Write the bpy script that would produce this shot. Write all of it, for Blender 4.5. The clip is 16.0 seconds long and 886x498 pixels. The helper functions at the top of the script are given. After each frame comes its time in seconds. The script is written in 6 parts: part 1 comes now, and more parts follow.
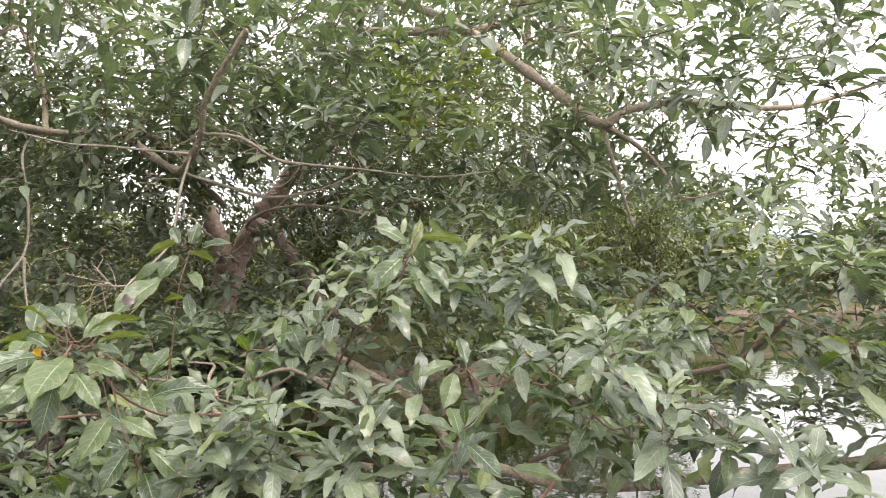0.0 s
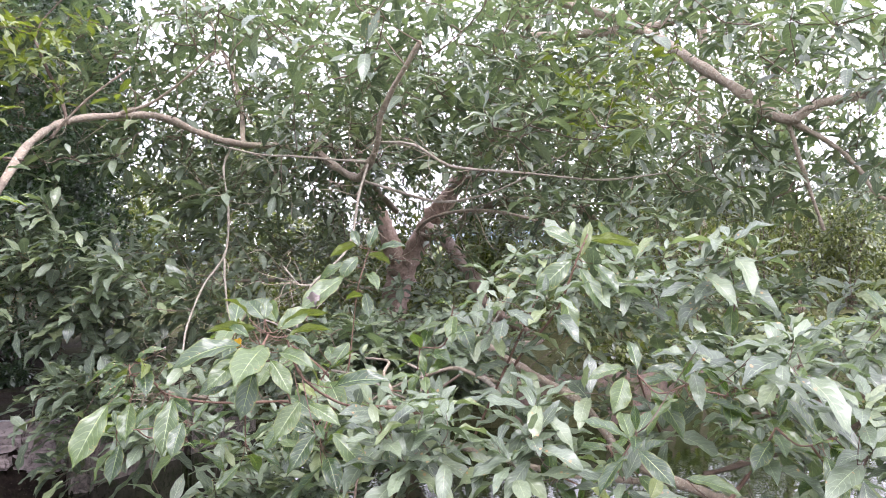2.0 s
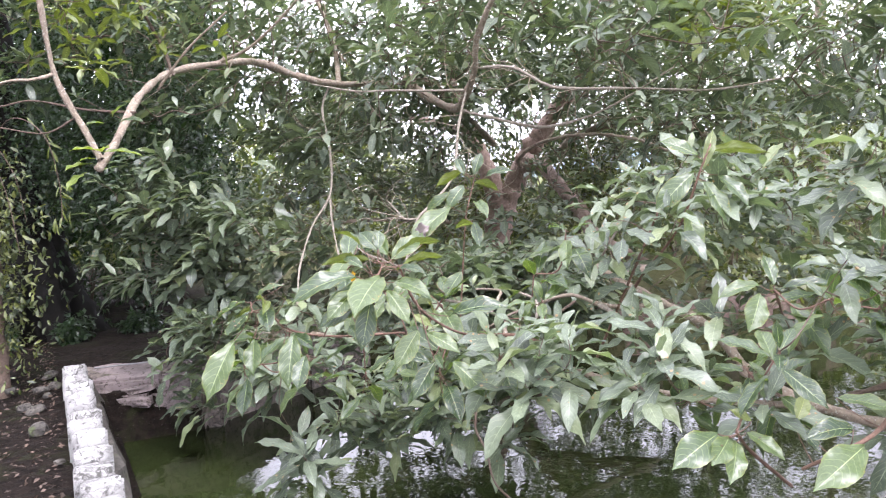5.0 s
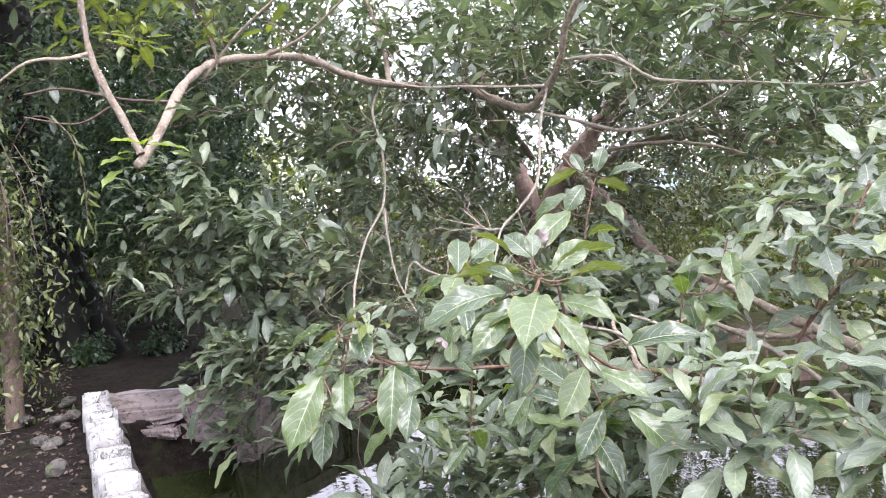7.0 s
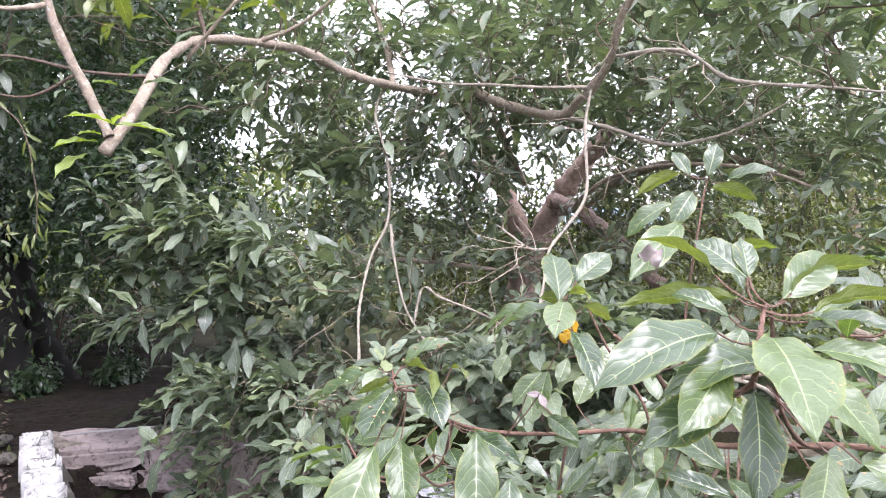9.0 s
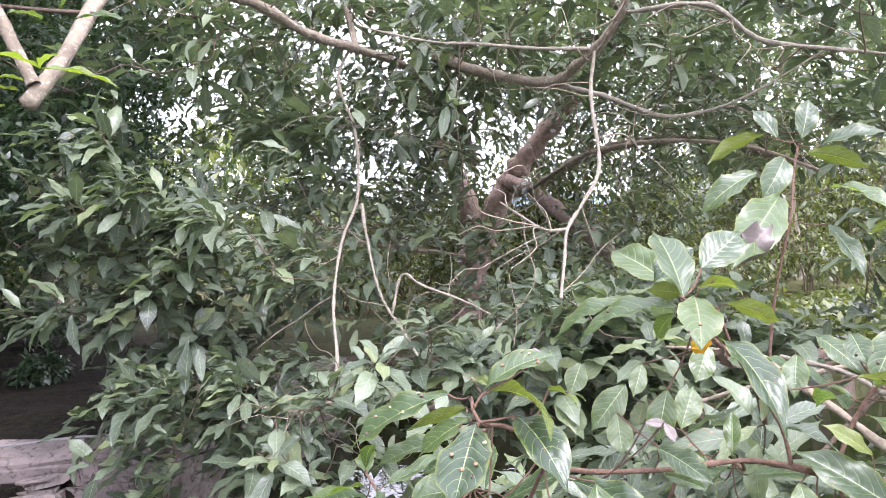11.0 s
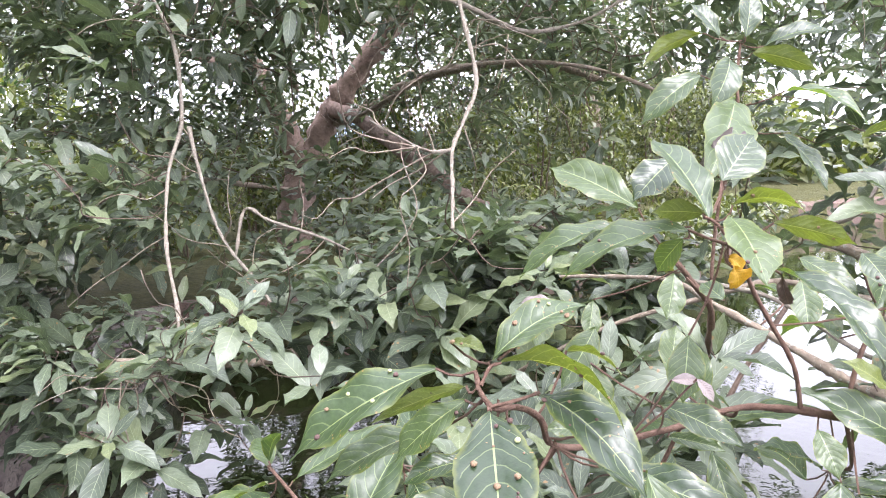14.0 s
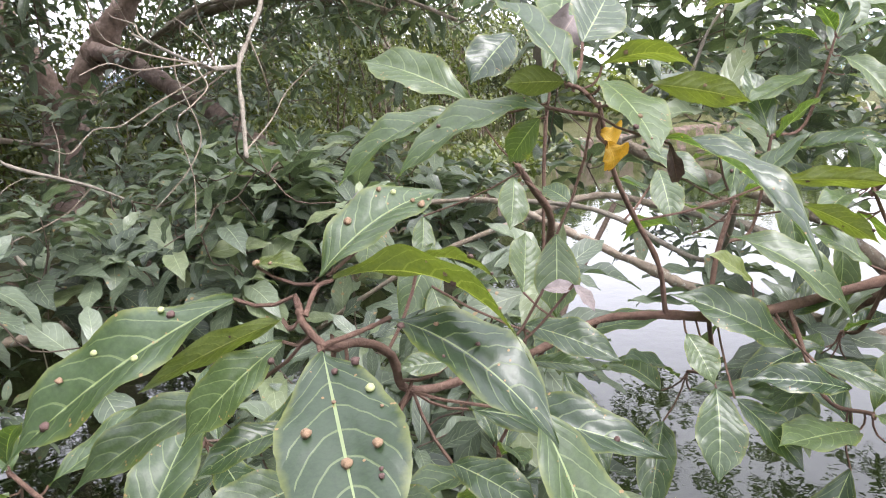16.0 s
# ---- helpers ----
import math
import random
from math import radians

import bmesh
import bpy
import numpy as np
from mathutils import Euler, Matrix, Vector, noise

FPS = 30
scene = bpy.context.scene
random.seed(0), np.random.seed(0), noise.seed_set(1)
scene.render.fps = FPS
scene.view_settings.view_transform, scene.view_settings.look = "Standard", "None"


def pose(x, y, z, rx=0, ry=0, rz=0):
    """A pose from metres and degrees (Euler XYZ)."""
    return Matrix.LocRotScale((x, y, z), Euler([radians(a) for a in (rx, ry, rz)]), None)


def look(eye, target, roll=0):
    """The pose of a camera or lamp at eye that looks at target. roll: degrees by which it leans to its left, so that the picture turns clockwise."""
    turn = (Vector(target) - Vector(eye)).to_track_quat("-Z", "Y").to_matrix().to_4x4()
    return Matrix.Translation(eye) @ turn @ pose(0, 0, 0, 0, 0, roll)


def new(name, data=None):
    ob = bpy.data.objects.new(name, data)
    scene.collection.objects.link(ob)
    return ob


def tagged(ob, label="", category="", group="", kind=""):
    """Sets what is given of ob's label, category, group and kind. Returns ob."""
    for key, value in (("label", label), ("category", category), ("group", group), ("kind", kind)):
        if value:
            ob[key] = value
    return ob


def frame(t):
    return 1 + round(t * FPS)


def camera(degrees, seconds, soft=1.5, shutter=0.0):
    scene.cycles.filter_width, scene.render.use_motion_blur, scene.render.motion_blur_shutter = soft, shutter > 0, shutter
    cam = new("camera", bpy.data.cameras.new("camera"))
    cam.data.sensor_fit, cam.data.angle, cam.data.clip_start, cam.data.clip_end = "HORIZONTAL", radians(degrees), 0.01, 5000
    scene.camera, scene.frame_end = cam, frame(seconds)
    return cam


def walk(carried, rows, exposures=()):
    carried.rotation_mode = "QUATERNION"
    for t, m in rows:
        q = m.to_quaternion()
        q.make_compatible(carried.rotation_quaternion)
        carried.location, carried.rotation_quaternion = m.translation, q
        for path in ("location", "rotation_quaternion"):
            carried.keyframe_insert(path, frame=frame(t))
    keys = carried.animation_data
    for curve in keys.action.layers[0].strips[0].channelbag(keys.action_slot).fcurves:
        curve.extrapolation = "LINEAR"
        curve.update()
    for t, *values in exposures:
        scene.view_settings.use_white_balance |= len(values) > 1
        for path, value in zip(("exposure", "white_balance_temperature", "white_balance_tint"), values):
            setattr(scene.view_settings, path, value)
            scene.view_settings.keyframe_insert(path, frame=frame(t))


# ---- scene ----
cam = camera(63.0, 16.0, soft=0.95, shutter=0.15)
PATH = [
    (0, (-0.001, 0.017, 1.606), (-0.003, 2.017, 1.619), -0.5),
    (0.5, (0.015, 0.023, 1.589), (-0.158, 2.016, 1.573), -0.7),
    (1, (0.013, 0.011, 1.592), (-0.287, 1.988, 1.6), -0.6),
    (1.5, (-0.006, -0.021, 1.589), (-0.376, 1.944, 1.607), 0.2),
    (2, (-0.015, -0.023, 1.591), (-0.467, 1.925, 1.621), 0.0),
    (2.5, (-0.02, -0.022, 1.59), (-0.492, 1.921, 1.593), -0.2),
    (3, (-0.043, -0.036, 1.58), (-0.583, 1.89, 1.572), 0.3),
    (3.5, (-0.051, -0.023, 1.568), (-0.653, 1.884, 1.574), 0.1),
    (4, (-0.057, -0.005, 1.563), (-0.693, 1.891, 1.538), -0.9),
    (4.5, (-0.069, 0.035, 1.56), (-0.721, 1.924, 1.495), -2.6),
    (5, (-0.096, 0.062, 1.54), (-0.812, 1.925, 1.403), -3.4),
    (5.2, (-0.122, 0.07, 1.53), (-0.892, 1.908, 1.359), -3.8),
    (7.3, (-0.885, 0.598, 1.472), (-1.611, 2.46, 1.402), -3.0),
    (7.5, (-0.948, 0.634, 1.465), (-1.658, 2.501, 1.365), -3.4),
    (8, (-1.129, 0.715, 1.448), (-1.648, 2.645, 1.381), -3.8),
    (8.5, (-1.28, 0.867, 1.44), (-1.718, 2.817, 1.359), -3.7),
    (9, (-1.387, 1.116, 1.426), (-2.023, 3.012, 1.428), -1.1),
    (9.2, (-1.436, 1.215, 1.423), (-2.06, 3.114, 1.369), -1.3),
    (11.3, (-1.86, 1.599, 1.421), (-2.303, 3.548, 1.372), -1.3),
    (11.5, (-1.863, 1.659, 1.433), (-2.327, 3.603, 1.377), -1.7),
    (12, (-1.851, 1.737, 1.445), (-2.286, 3.688, 1.383), -3.0),
    (12.5, (-1.895, 1.78, 1.438), (-2.121, 3.767, 1.385), -2.1),
    (13, (-2.016, 1.816, 1.427), (-2.183, 3.807, 1.354), -2.3),
    (13.5, (-2.107, 1.864, 1.406), (-2.106, 3.857, 1.24), -3.3),
    (14, (-2.138, 1.916, 1.389), (-2.08, 3.9, 1.142), -2.3),
    (14.5, (-2.126, 2.029, 1.375), (-2.04, 4.02, 1.2), -4.1),
    (15, (-2.085, 2.122, 1.319), (-1.785, 4.081, 1.052), -3.6),
    (15.5, (-2.101, 2.154, 1.305), (-1.645, 4.077, 0.998), -5.6),
    (16, (-2.131, 2.189, 1.28), (-1.552, 4.059, 0.872), -4.0),
]
EXPOSURES = [(0, 1.05, 7000, 12), (0.5, 1.33, 6700, 16), (1.5, 1.48, 6300, 20), (2.5, 1.51, 6100, 21), (5, 1.6, 6150, 20), (8.5, 1.72, 6100, 21), (12.5, 1.8, 6050, 20), (14.5, 1.7, 6200, 19), (16, 1.3, 6300, 15)]
walk(cam, [(t, look(eye, target, roll)) for t, eye, target, roll in PATH], EXPOSURES)

# ---- world and light: a bright overcast day ----
world = bpy.data.worlds.new("overcast_sky")
scene.world = world
world.use_nodes = True
wn, wl = world.node_tree.nodes, world.node_tree.links
wn.clear()
sky = wn.new("ShaderNodeTexSky")
sky.sky_type, sky.sun_disc = "NISHITA", False
sky.sun_elevation, sky.sun_rotation = radians(55), radians(150)
sky.air_density, sky.dust_density, sky.ozone_density = 1.0, 2.0, 1.0
soft_sky = wn.new("ShaderNodeHueSaturation")
soft_sky.inputs["Saturation"].default_value = 0.25
cloud = wn.new("ShaderNodeMix")
cloud.data_type = "RGBA"
cloud.inputs[0].default_value = 0.85
cloud.inputs[7].default_value = (13.6, 13.6, 15.0, 1)
bg = wn.new("ShaderNodeBackground")
bg.inputs["Strength"].default_value = 0.15
wo = wn.new("ShaderNodeOutputWorld")
wl.new(sky.outputs[0], soft_sky.inputs["Color"])
wl.new(soft_sky.outputs[0], cloud.inputs[6])
wl.new(cloud.outputs[2], bg.inputs["Color"])
wl.new(bg.outputs[0], wo.inputs["Surface"])
sun_data = bpy.data.lights.new("sun", "SUN")
sun_data.energy, sun_data.angle, sun_data.color = 1.8, radians(25), (1.0, 0.97, 0.92)
sun = new("sun", sun_data)
sun.matrix_world = look((0, 0, 30), (0 - 12, 0 + 14, 0))


# ---- materials ----
def nodes_of(name):
    m = bpy.data.materials.new(name)
    m.use_nodes = True
    t = m.node_tree
    t.nodes.clear()
    out = t.nodes.new("ShaderNodeOutputMaterial")
    return m, t, out


def link(t, a, b):
    t.links.new(a, b)


def ramp(t, fac, stops):
    r = t.nodes.new("ShaderNodeValToRGB")
    e = r.color_ramp.elements
    while len(e) < len(stops):
        e.new(0.5)
    for el, (p, c) in zip(e, stops):
        el.position, el.color = p, (*c, 1)
    link(t, fac, r.inputs[0])
    return r.outputs[0]


def noise_tex(t, scale, detail=4, rough=0.6, coords=None, distortion=0.0):
    n = t.nodes.new("ShaderNodeTexNoise")
    n.inputs["Scale"].default_value, n.inputs["Detail"].default_value = scale, detail
    n.inputs["Roughness"].default_value, n.inputs["Distortion"].default_value = rough, distortion
    if coords is not None:
        link(t, coords, n.inputs["Vector"])
    return n.outputs["Fac"]


def mix(t, fac, a, b, kind="MIX"):
    m = t.nodes.new("ShaderNodeMix")
    m.data_type, m.blend_type = "RGBA", kind
    for socket, v in ((m.inputs[0], fac), (m.inputs[6], a), (m.inputs[7], b)):
        if hasattr(v, "node"):
            link(t, v, socket)
        elif isinstance(v, tuple):
            socket.default_value = (*v, 1)
        else:
            socket.default_value = v
    return m.outputs[2]


def calc(t, op, a, b=0.0, c=0.0):
    m = t.nodes.new("ShaderNodeMath")
    m.operation = op
    for socket, v in zip(m.inputs, (a, b, c)):
        if hasattr(v, "node"):
            link(t, v, socket)
        else:
            socket.default_value = v
    return m.outputs[0]


def bump(t, height, strength, distance=0.01):
    b = t.nodes.new("ShaderNodeBump")
    b.inputs["Strength"].default_value, b.inputs["Distance"].default_value = strength, distance
    link(t, height, b.inputs["Height"])
    return b.outputs[0]


def principled(t, out, color, rough, normal=None, spec=0.5, metal=0.0):
    p = t.nodes.new("ShaderNodeBsdfPrincipled")
    for key, v in (("Base Color", color), ("Roughness", rough), ("Metallic", metal), ("Specular IOR Level", spec)):
        if hasattr(v, "node"):
            link(t, v, p.inputs[key])
        else:
            p.inputs[key].default_value = (*v, 1) if isinstance(v, tuple) else v
    if normal is not None:
        link(t, normal, p.inputs["Normal"])
    link(t, p.outputs[0], out.inputs["Surface"])
    return p


def object_coords(t):
    return t.nodes.new("ShaderNodeTexCoord").outputs["Object"]


def t_clamp(t, v):
    c = t.nodes.new("ShaderNodeClamp")
    link(t, v, c.inputs[0])
    return c.outputs[0]


def leaf_random(t):
    """One random number a leaf, whether the leaf is an object or an island of a crown."""
    a = t.nodes.new("ShaderNodeObjectInfo").outputs["Random"]
    b = t.nodes.new("ShaderNodeNewGeometry").outputs["Random Per Island"]
    return calc(t, "FRACT", calc(t, "ADD", a, b))


def leaf_material(name, stops, vein, glow, rough=0.3, translucent=0.26, spots=False, net=0.3, relief=0.2, rim=0.0):
    """A leaf with a pale midrib and curved side veins, laid out on its own uv: u across from -1 to 1, v along."""
    m, t, out = nodes_of(name)
    rnd = leaf_random(t)
    base = ramp(t, rnd, stops)
    uv = t.nodes.new("ShaderNodeSeparateXYZ")
    link(t, t.nodes.new("ShaderNodeUVMap").outputs[0], uv.inputs[0])
    across = calc(t, "ABSOLUTE", calc(t, "MULTIPLY_ADD", uv.outputs[0], 2.0, -1.0))
    along = uv.outputs[1]
    blotch = noise_tex(t, 42, 4, 0.7, object_coords(t))
    base = mix(t, t_clamp(t, calc(t, "MULTIPLY_ADD", blotch, 2.4, -0.75)), base, mix(t, 1.0, base, (0.62, 0.66, 0.6), "MULTIPLY"))
    ribs = calc(t, "FRACT", calc(t, "SUBTRACT", calc(t, "MULTIPLY", along, 8.0), calc(t, "MULTIPLY", calc(t, "POWER", across, 1.4), 2.2)))
    wave = calc(t, "ABSOLUTE", calc(t, "SUBTRACT", ribs, 0.5))
    side = calc(t, "MULTIPLY", calc(t, "LESS_THAN", wave, 0.045), calc(t, "LESS_THAN", across, 0.85))
    rib = calc(t, "LESS_THAN", across, calc(t, "MULTIPLY_ADD", along, -0.032, 0.042))
    lines = calc(t, "MAXIMUM", calc(t, "MULTIPLY", side, net), rib)
    colour = mix(t, calc(t, "MULTIPLY", lines, 0.75), base, vein)
    if rim:
        # yellow-green margin stands for the curled-up underside, put into the colour
        worn = calc(t, "MULTIPLY_ADD", calc(t, "POWER", across, 5.0), 1.6, calc(t, "MULTIPLY_ADD", noise_tex(t, 11, 4, 0.65, object_coords(t)), 2.2, -1.75))
        colour = mix(t, calc(t, "MULTIPLY", t_clamp(t, worn), rim), colour, (0.15, 0.17, 0.035))
    if spots:
        v = t.nodes.new("ShaderNodeTexVoronoi")
        v.inputs["Scale"].default_value = 28
        link(t, object_coords(t), v.inputs["Vector"])
        far = calc(t, "LESS_THAN", v.outputs["Distance"], 0.17)
        some = calc(t, "MULTIPLY", far, calc(t, "GREATER_THAN", noise_tex(t, 6, 2, 0.5, object_coords(t)), 0.56))
        colour = mix(t, calc(t, "MULTIPLY", some, 0.8), colour, (0.28, 0.17, 0.08))
    high = calc(t, "POWER", calc(t, "MULTIPLY", wave, 2.0), 0.55)
    high = calc(t, "MULTIPLY", high, calc(t, "SUBTRACT", 1.0, calc(t, "POWER", across, 4.0)))
    high = calc(t, "ADD", high, calc(t, "MULTIPLY", noise_tex(t, 90, 2, 0.5, object_coords(t)), 0.25))
    n = bump(t, high, relief, 0.004)
    p = t.nodes.new("ShaderNodeBsdfPrincipled")
    link(t, colour, p.inputs["Base Color"])
    p.inputs["Specular IOR Level"].default_value = 0.6
    other = calc(t, "FRACT", calc(t, "MULTIPLY", rnd, 37.0))
    link(t, calc(t, "MULTIPLY_ADD", other, 0.18, rough - 0.06), p.inputs["Roughness"])
    link(t, n, p.inputs["Normal"])
    tr = t.nodes.new("ShaderNodeBsdfTranslucent")
    link(t, mix(t, 1.0, colour, glow, "MULTIPLY"), tr.inputs["Color"])
    ms = t.nodes.new("ShaderNodeMixShader")
    ms.inputs[0].default_value = translucent
    link(t, p.outputs[0], ms.inputs[1])
    link(t, tr.outputs[0], ms.inputs[2])
    link(t, ms.outputs[0], out.inputs["Surface"])
    return m


FIG_STOPS = ((0.0, (0.058, 0.076, 0.052)), (0.4, (0.111, 0.138, 0.095)), (0.82, (0.160, 0.193, 0.126)), (1.0, (0.187, 0.217, 0.105)))
HERO_STOPS = ((0.0, (0.030, 0.053, 0.024)), (0.5, (0.056, 0.088, 0.038)), (1.0, (0.092, 0.130, 0.050)))
leaf_fig = leaf_material("fig_leaf", FIG_STOPS, (0.30, 0.35, 0.22), (1.75, 2.0, 1.1), rough=0.33, translucent=0.23, spots=True, net=0.5)
leaf_hero = leaf_material("large_fig_leaf", HERO_STOPS, (0.27, 0.33, 0.16), (2.5, 2.7, 0.7), rough=0.31, translucent=0.32, spots=True, net=0.4, relief=0.16, rim=0.6)
# these two put the yellow-green of backlit leaves into the base colour
leaf_yellow_green = leaf_material("yellow_green_fig_leaf", ((0, (0.10, 0.128, 0.036)), (1, (0.155, 0.185, 0.05))), (0.32, 0.35, 0.14), (1.8, 1.9, 0.6), translucent=0.3)
leaf_lime = leaf_material("lime_fig_leaf", ((0, (0.14, 0.19, 0.04)), (1, (0.22, 0.28, 0.06))), (0.34, 0.38, 0.14), (1.9, 2.0, 0.6), translucent=0.42)
leaf_yellow = leaf_material("yellow_leaf", ((0, (0.62, 0.36, 0.02)), (1, (0.75, 0.45, 0.03))), (0.7, 0.5, 0.1), (1.4, 1.2, 0.5), rough=0.5)
leaf_dead = leaf_material("dead_leaf", ((0, (0.20, 0.165, 0.155)), (1, (0.29, 0.24, 0.23))), (0.3, 0.24, 0.2), (1, 0.9, 0.8), rough=0.8, translucent=0.1)
leaf_brown = leaf_material("withered_leaf", ((0, (0.05, 0.033, 0.025)), (1, (0.13, 0.085, 0.062))), (0.2, 0.14, 0.09), (1, 0.9, 0.8), rough=0.8, translucent=0.1)
# darker than real foliage: the shade of the woods is put into the colour
leaf_shade = leaf_material("shaded_leaf", ((0, (0.020, 0.040, 0.020)), (1, (0.048, 0.080, 0.036))), (0.08, 0.11, 0.06), (2.0, 2.4, 0.9))
leaf_far = leaf_material("far_leaf", ((0, (0.036, 0.050, 0.018)), (0.5, (0.085, 0.104, 0.034)), (1, (0.18, 0.195, 0.06))), (0.12, 0.16, 0.08), (2.0, 2.1, 0.8))


def bark_material(name, dark, light, lichen=0.0, scale=9.0):
    m, t, out = nodes_of(name)
    co = object_coords(t)
    f = noise_tex(t, scale, 6, 0.65, co, 0.6)
    c = ramp(t, f, ((0.25, dark), (0.7, light)))
    if lichen:
        spot = calc(t, "GREATER_THAN", noise_tex(t, scale * 2.2, 4, 0.6, co), 1.0 - lichen)
        c = mix(t, calc(t, "MULTIPLY", spot, 0.6), c, (0.42, 0.42, 0.36))
    fine = noise_tex(t, scale * 9, 5, 0.7, co)
    principled(t, out, c, 0.85, bump(t, calc(t, "ADD", f, calc(t, "MULTIPLY", fine, 0.5)), 0.6, 0.02), 0.25)
    return m


bark_fig = bark_material("fig_bark", (0.09, 0.065, 0.052), (0.32, 0.235, 0.19), 0.34, 14)
bark_branch = bark_material("branch_bark", (0.13, 0.10, 0.075), (0.34, 0.28, 0.21), 0.4, 30)
bark_twig = bark_material("twig_bark", (0.07, 0.05, 0.038), (0.17, 0.125, 0.095), 0.2, 60)
bark_stem = bark_material("young_stem_bark", (0.085, 0.048, 0.036), (0.20, 0.125, 0.09), 0.25, 70)
wood_dead = bark_material("dead_twig", (0.13, 0.11, 0.085), (0.34, 0.30, 0.24), 0.35, 45)
# near black: the deep shade under the canopy is put into this bark colour
bark_shaded = bark_material("shaded_bark", (0.003, 0.0026, 0.0022), (0.012, 0.0105, 0.008), 0.0, 4)


def ground_material():
    m, t, out = nodes_of("soil_and_grass")
    geo = t.nodes.new("ShaderNodeNewGeometry").outputs["Position"]
    f = noise_tex(t, 0.35, 5, 0.6, geo)
    fine = noise_tex(t, 14, 6, 0.7, geo)
    # soil colour is held near black to carry the shade under the trees
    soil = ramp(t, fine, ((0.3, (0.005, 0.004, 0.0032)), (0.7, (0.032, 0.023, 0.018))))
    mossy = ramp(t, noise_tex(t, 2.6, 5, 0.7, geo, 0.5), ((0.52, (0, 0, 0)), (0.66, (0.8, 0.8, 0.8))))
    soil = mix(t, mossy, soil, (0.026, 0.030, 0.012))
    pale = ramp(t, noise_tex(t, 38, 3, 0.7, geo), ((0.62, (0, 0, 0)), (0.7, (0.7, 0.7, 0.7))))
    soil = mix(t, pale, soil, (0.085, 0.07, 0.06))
    grass = ramp(t, fine, ((0.3, (0.045, 0.052, 0.020)), (0.7, (0.12, 0.115, 0.05))))
    sep = t.nodes.new("ShaderNodeSeparateXYZ")
    link(t, geo, sep.inputs[0])
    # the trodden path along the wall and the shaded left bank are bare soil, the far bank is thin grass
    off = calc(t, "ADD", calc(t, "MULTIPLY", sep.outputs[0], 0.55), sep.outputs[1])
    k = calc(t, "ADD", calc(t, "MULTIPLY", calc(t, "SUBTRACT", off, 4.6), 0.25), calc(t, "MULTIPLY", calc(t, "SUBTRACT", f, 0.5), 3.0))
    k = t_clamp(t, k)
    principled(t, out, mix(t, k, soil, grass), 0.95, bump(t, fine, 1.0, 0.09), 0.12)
    return m


def water_material():
    m, t, out = nodes_of("pond_water")
    co = object_coords(t)
    f = noise_tex(t, 0.6, 4, 0.6, co)
    c = ramp(t, f, ((0.3, (0.012, 0.018, 0.006)), (0.7, (0.028, 0.037, 0.011))))
    h = calc(t, "ADD", noise_tex(t, 3.0, 2, 0.5, co), calc(t, "MULTIPLY", noise_tex(t, 11, 2, 0.5, co), 0.35))
    p = principled(t, out, c, 0.02, bump(t, h, 0.05, 0.05), 0.5)
    p.inputs["IOR"].default_value = 1.33
    return m


def wall_material(name, dark, light, stain, moss=0.0, scale=6):
    m, t, out = nodes_of(name)
    co = t.nodes.new("ShaderNodeNewGeometry").outputs["Position"]
    rnd = t.nodes.new("ShaderNodeObjectInfo").outputs["Random"]
    f = noise_tex(t, scale, 6, 0.65, co)
    c = ramp(t, f, ((0.3, dark), (0.65, light)))
    s = noise_tex(t, scale * 3.3, 6, 0.75, co, 0.8)
    mask = ramp(t, calc(t, "ADD", s, calc(t, "MULTIPLY", rnd, 0.08)), ((0.53, (0, 0, 0)), (0.66, (1, 1, 1))))
    c = mix(t, mask, c, stain)
    if moss:
        g = ramp(t, noise_tex(t, scale * 0.8, 5, 0.7, co), ((1 - moss, (0, 0, 0)), (1.12 - moss, (1, 1, 1))))
        c = mix(t, g, c, (0.06, 0.075, 0.03))
    principled(t, out, c, 0.9, bump(t, s, 0.6, 0.012), 0.25)
    return m


whitewash = wall_material("weathered_whitewash", (0.20, 0.195, 0.185), (0.40, 0.395, 0.38), (0.075, 0.073, 0.066))
concrete = wall_material("damp_concrete", (0.085, 0.072, 0.062), (0.23, 0.195, 0.17), (0.045, 0.039, 0.034), 0.45)
slab_stone = wall_material("pale_ledge_concrete", (0.14, 0.118, 0.112), (0.27, 0.225, 0.215), (0.07, 0.058, 0.05), 0.32)
mossy_stone = wall_material("black_mossy_stone", (0.03, 0.028, 0.025), (0.11, 0.10, 0.085), (0.018, 0.017, 0.015), 0.45, 9)
brick_mat = wall_material("old_pink_brick", (0.085, 0.06, 0.05), (0.18, 0.125, 0.10), (0.05, 0.04, 0.034), 0.5, 9)


def plain_material(name, c, rough=0.7, scale=8.0, amount=0.3):
    m, t, out = nodes_of(name)
    f = noise_tex(t, scale, 5, 0.65, object_coords(t))
    dark = tuple(v * (1 - amount) for v in c)
    principled(t, out, ramp(t, f, ((0.3, dark), (0.7, c))), rough, bump(t, f, 0.3, 0.01), 0.3)
    return m


cable_mat = plain_material("grey_pipe", (0.26, 0.25, 0.25), 0.6, 20)
gall_green = plain_material("green_gall", (0.40, 0.43, 0.20), 0.4, 200)
gall_brown = plain_material("brown_gall", (0.14, 0.085, 0.07), 0.7, 260, 0.7)
gall_tan = plain_material("tan_gall", (0.30, 0.20, 0.12), 0.7, 320, 0.6)
# blue of the distant haze is put into the hills' base colour
hill_mat = plain_material("haze_tinted_hill", (0.20, 0.27, 0.34), 1.0, 0.02)


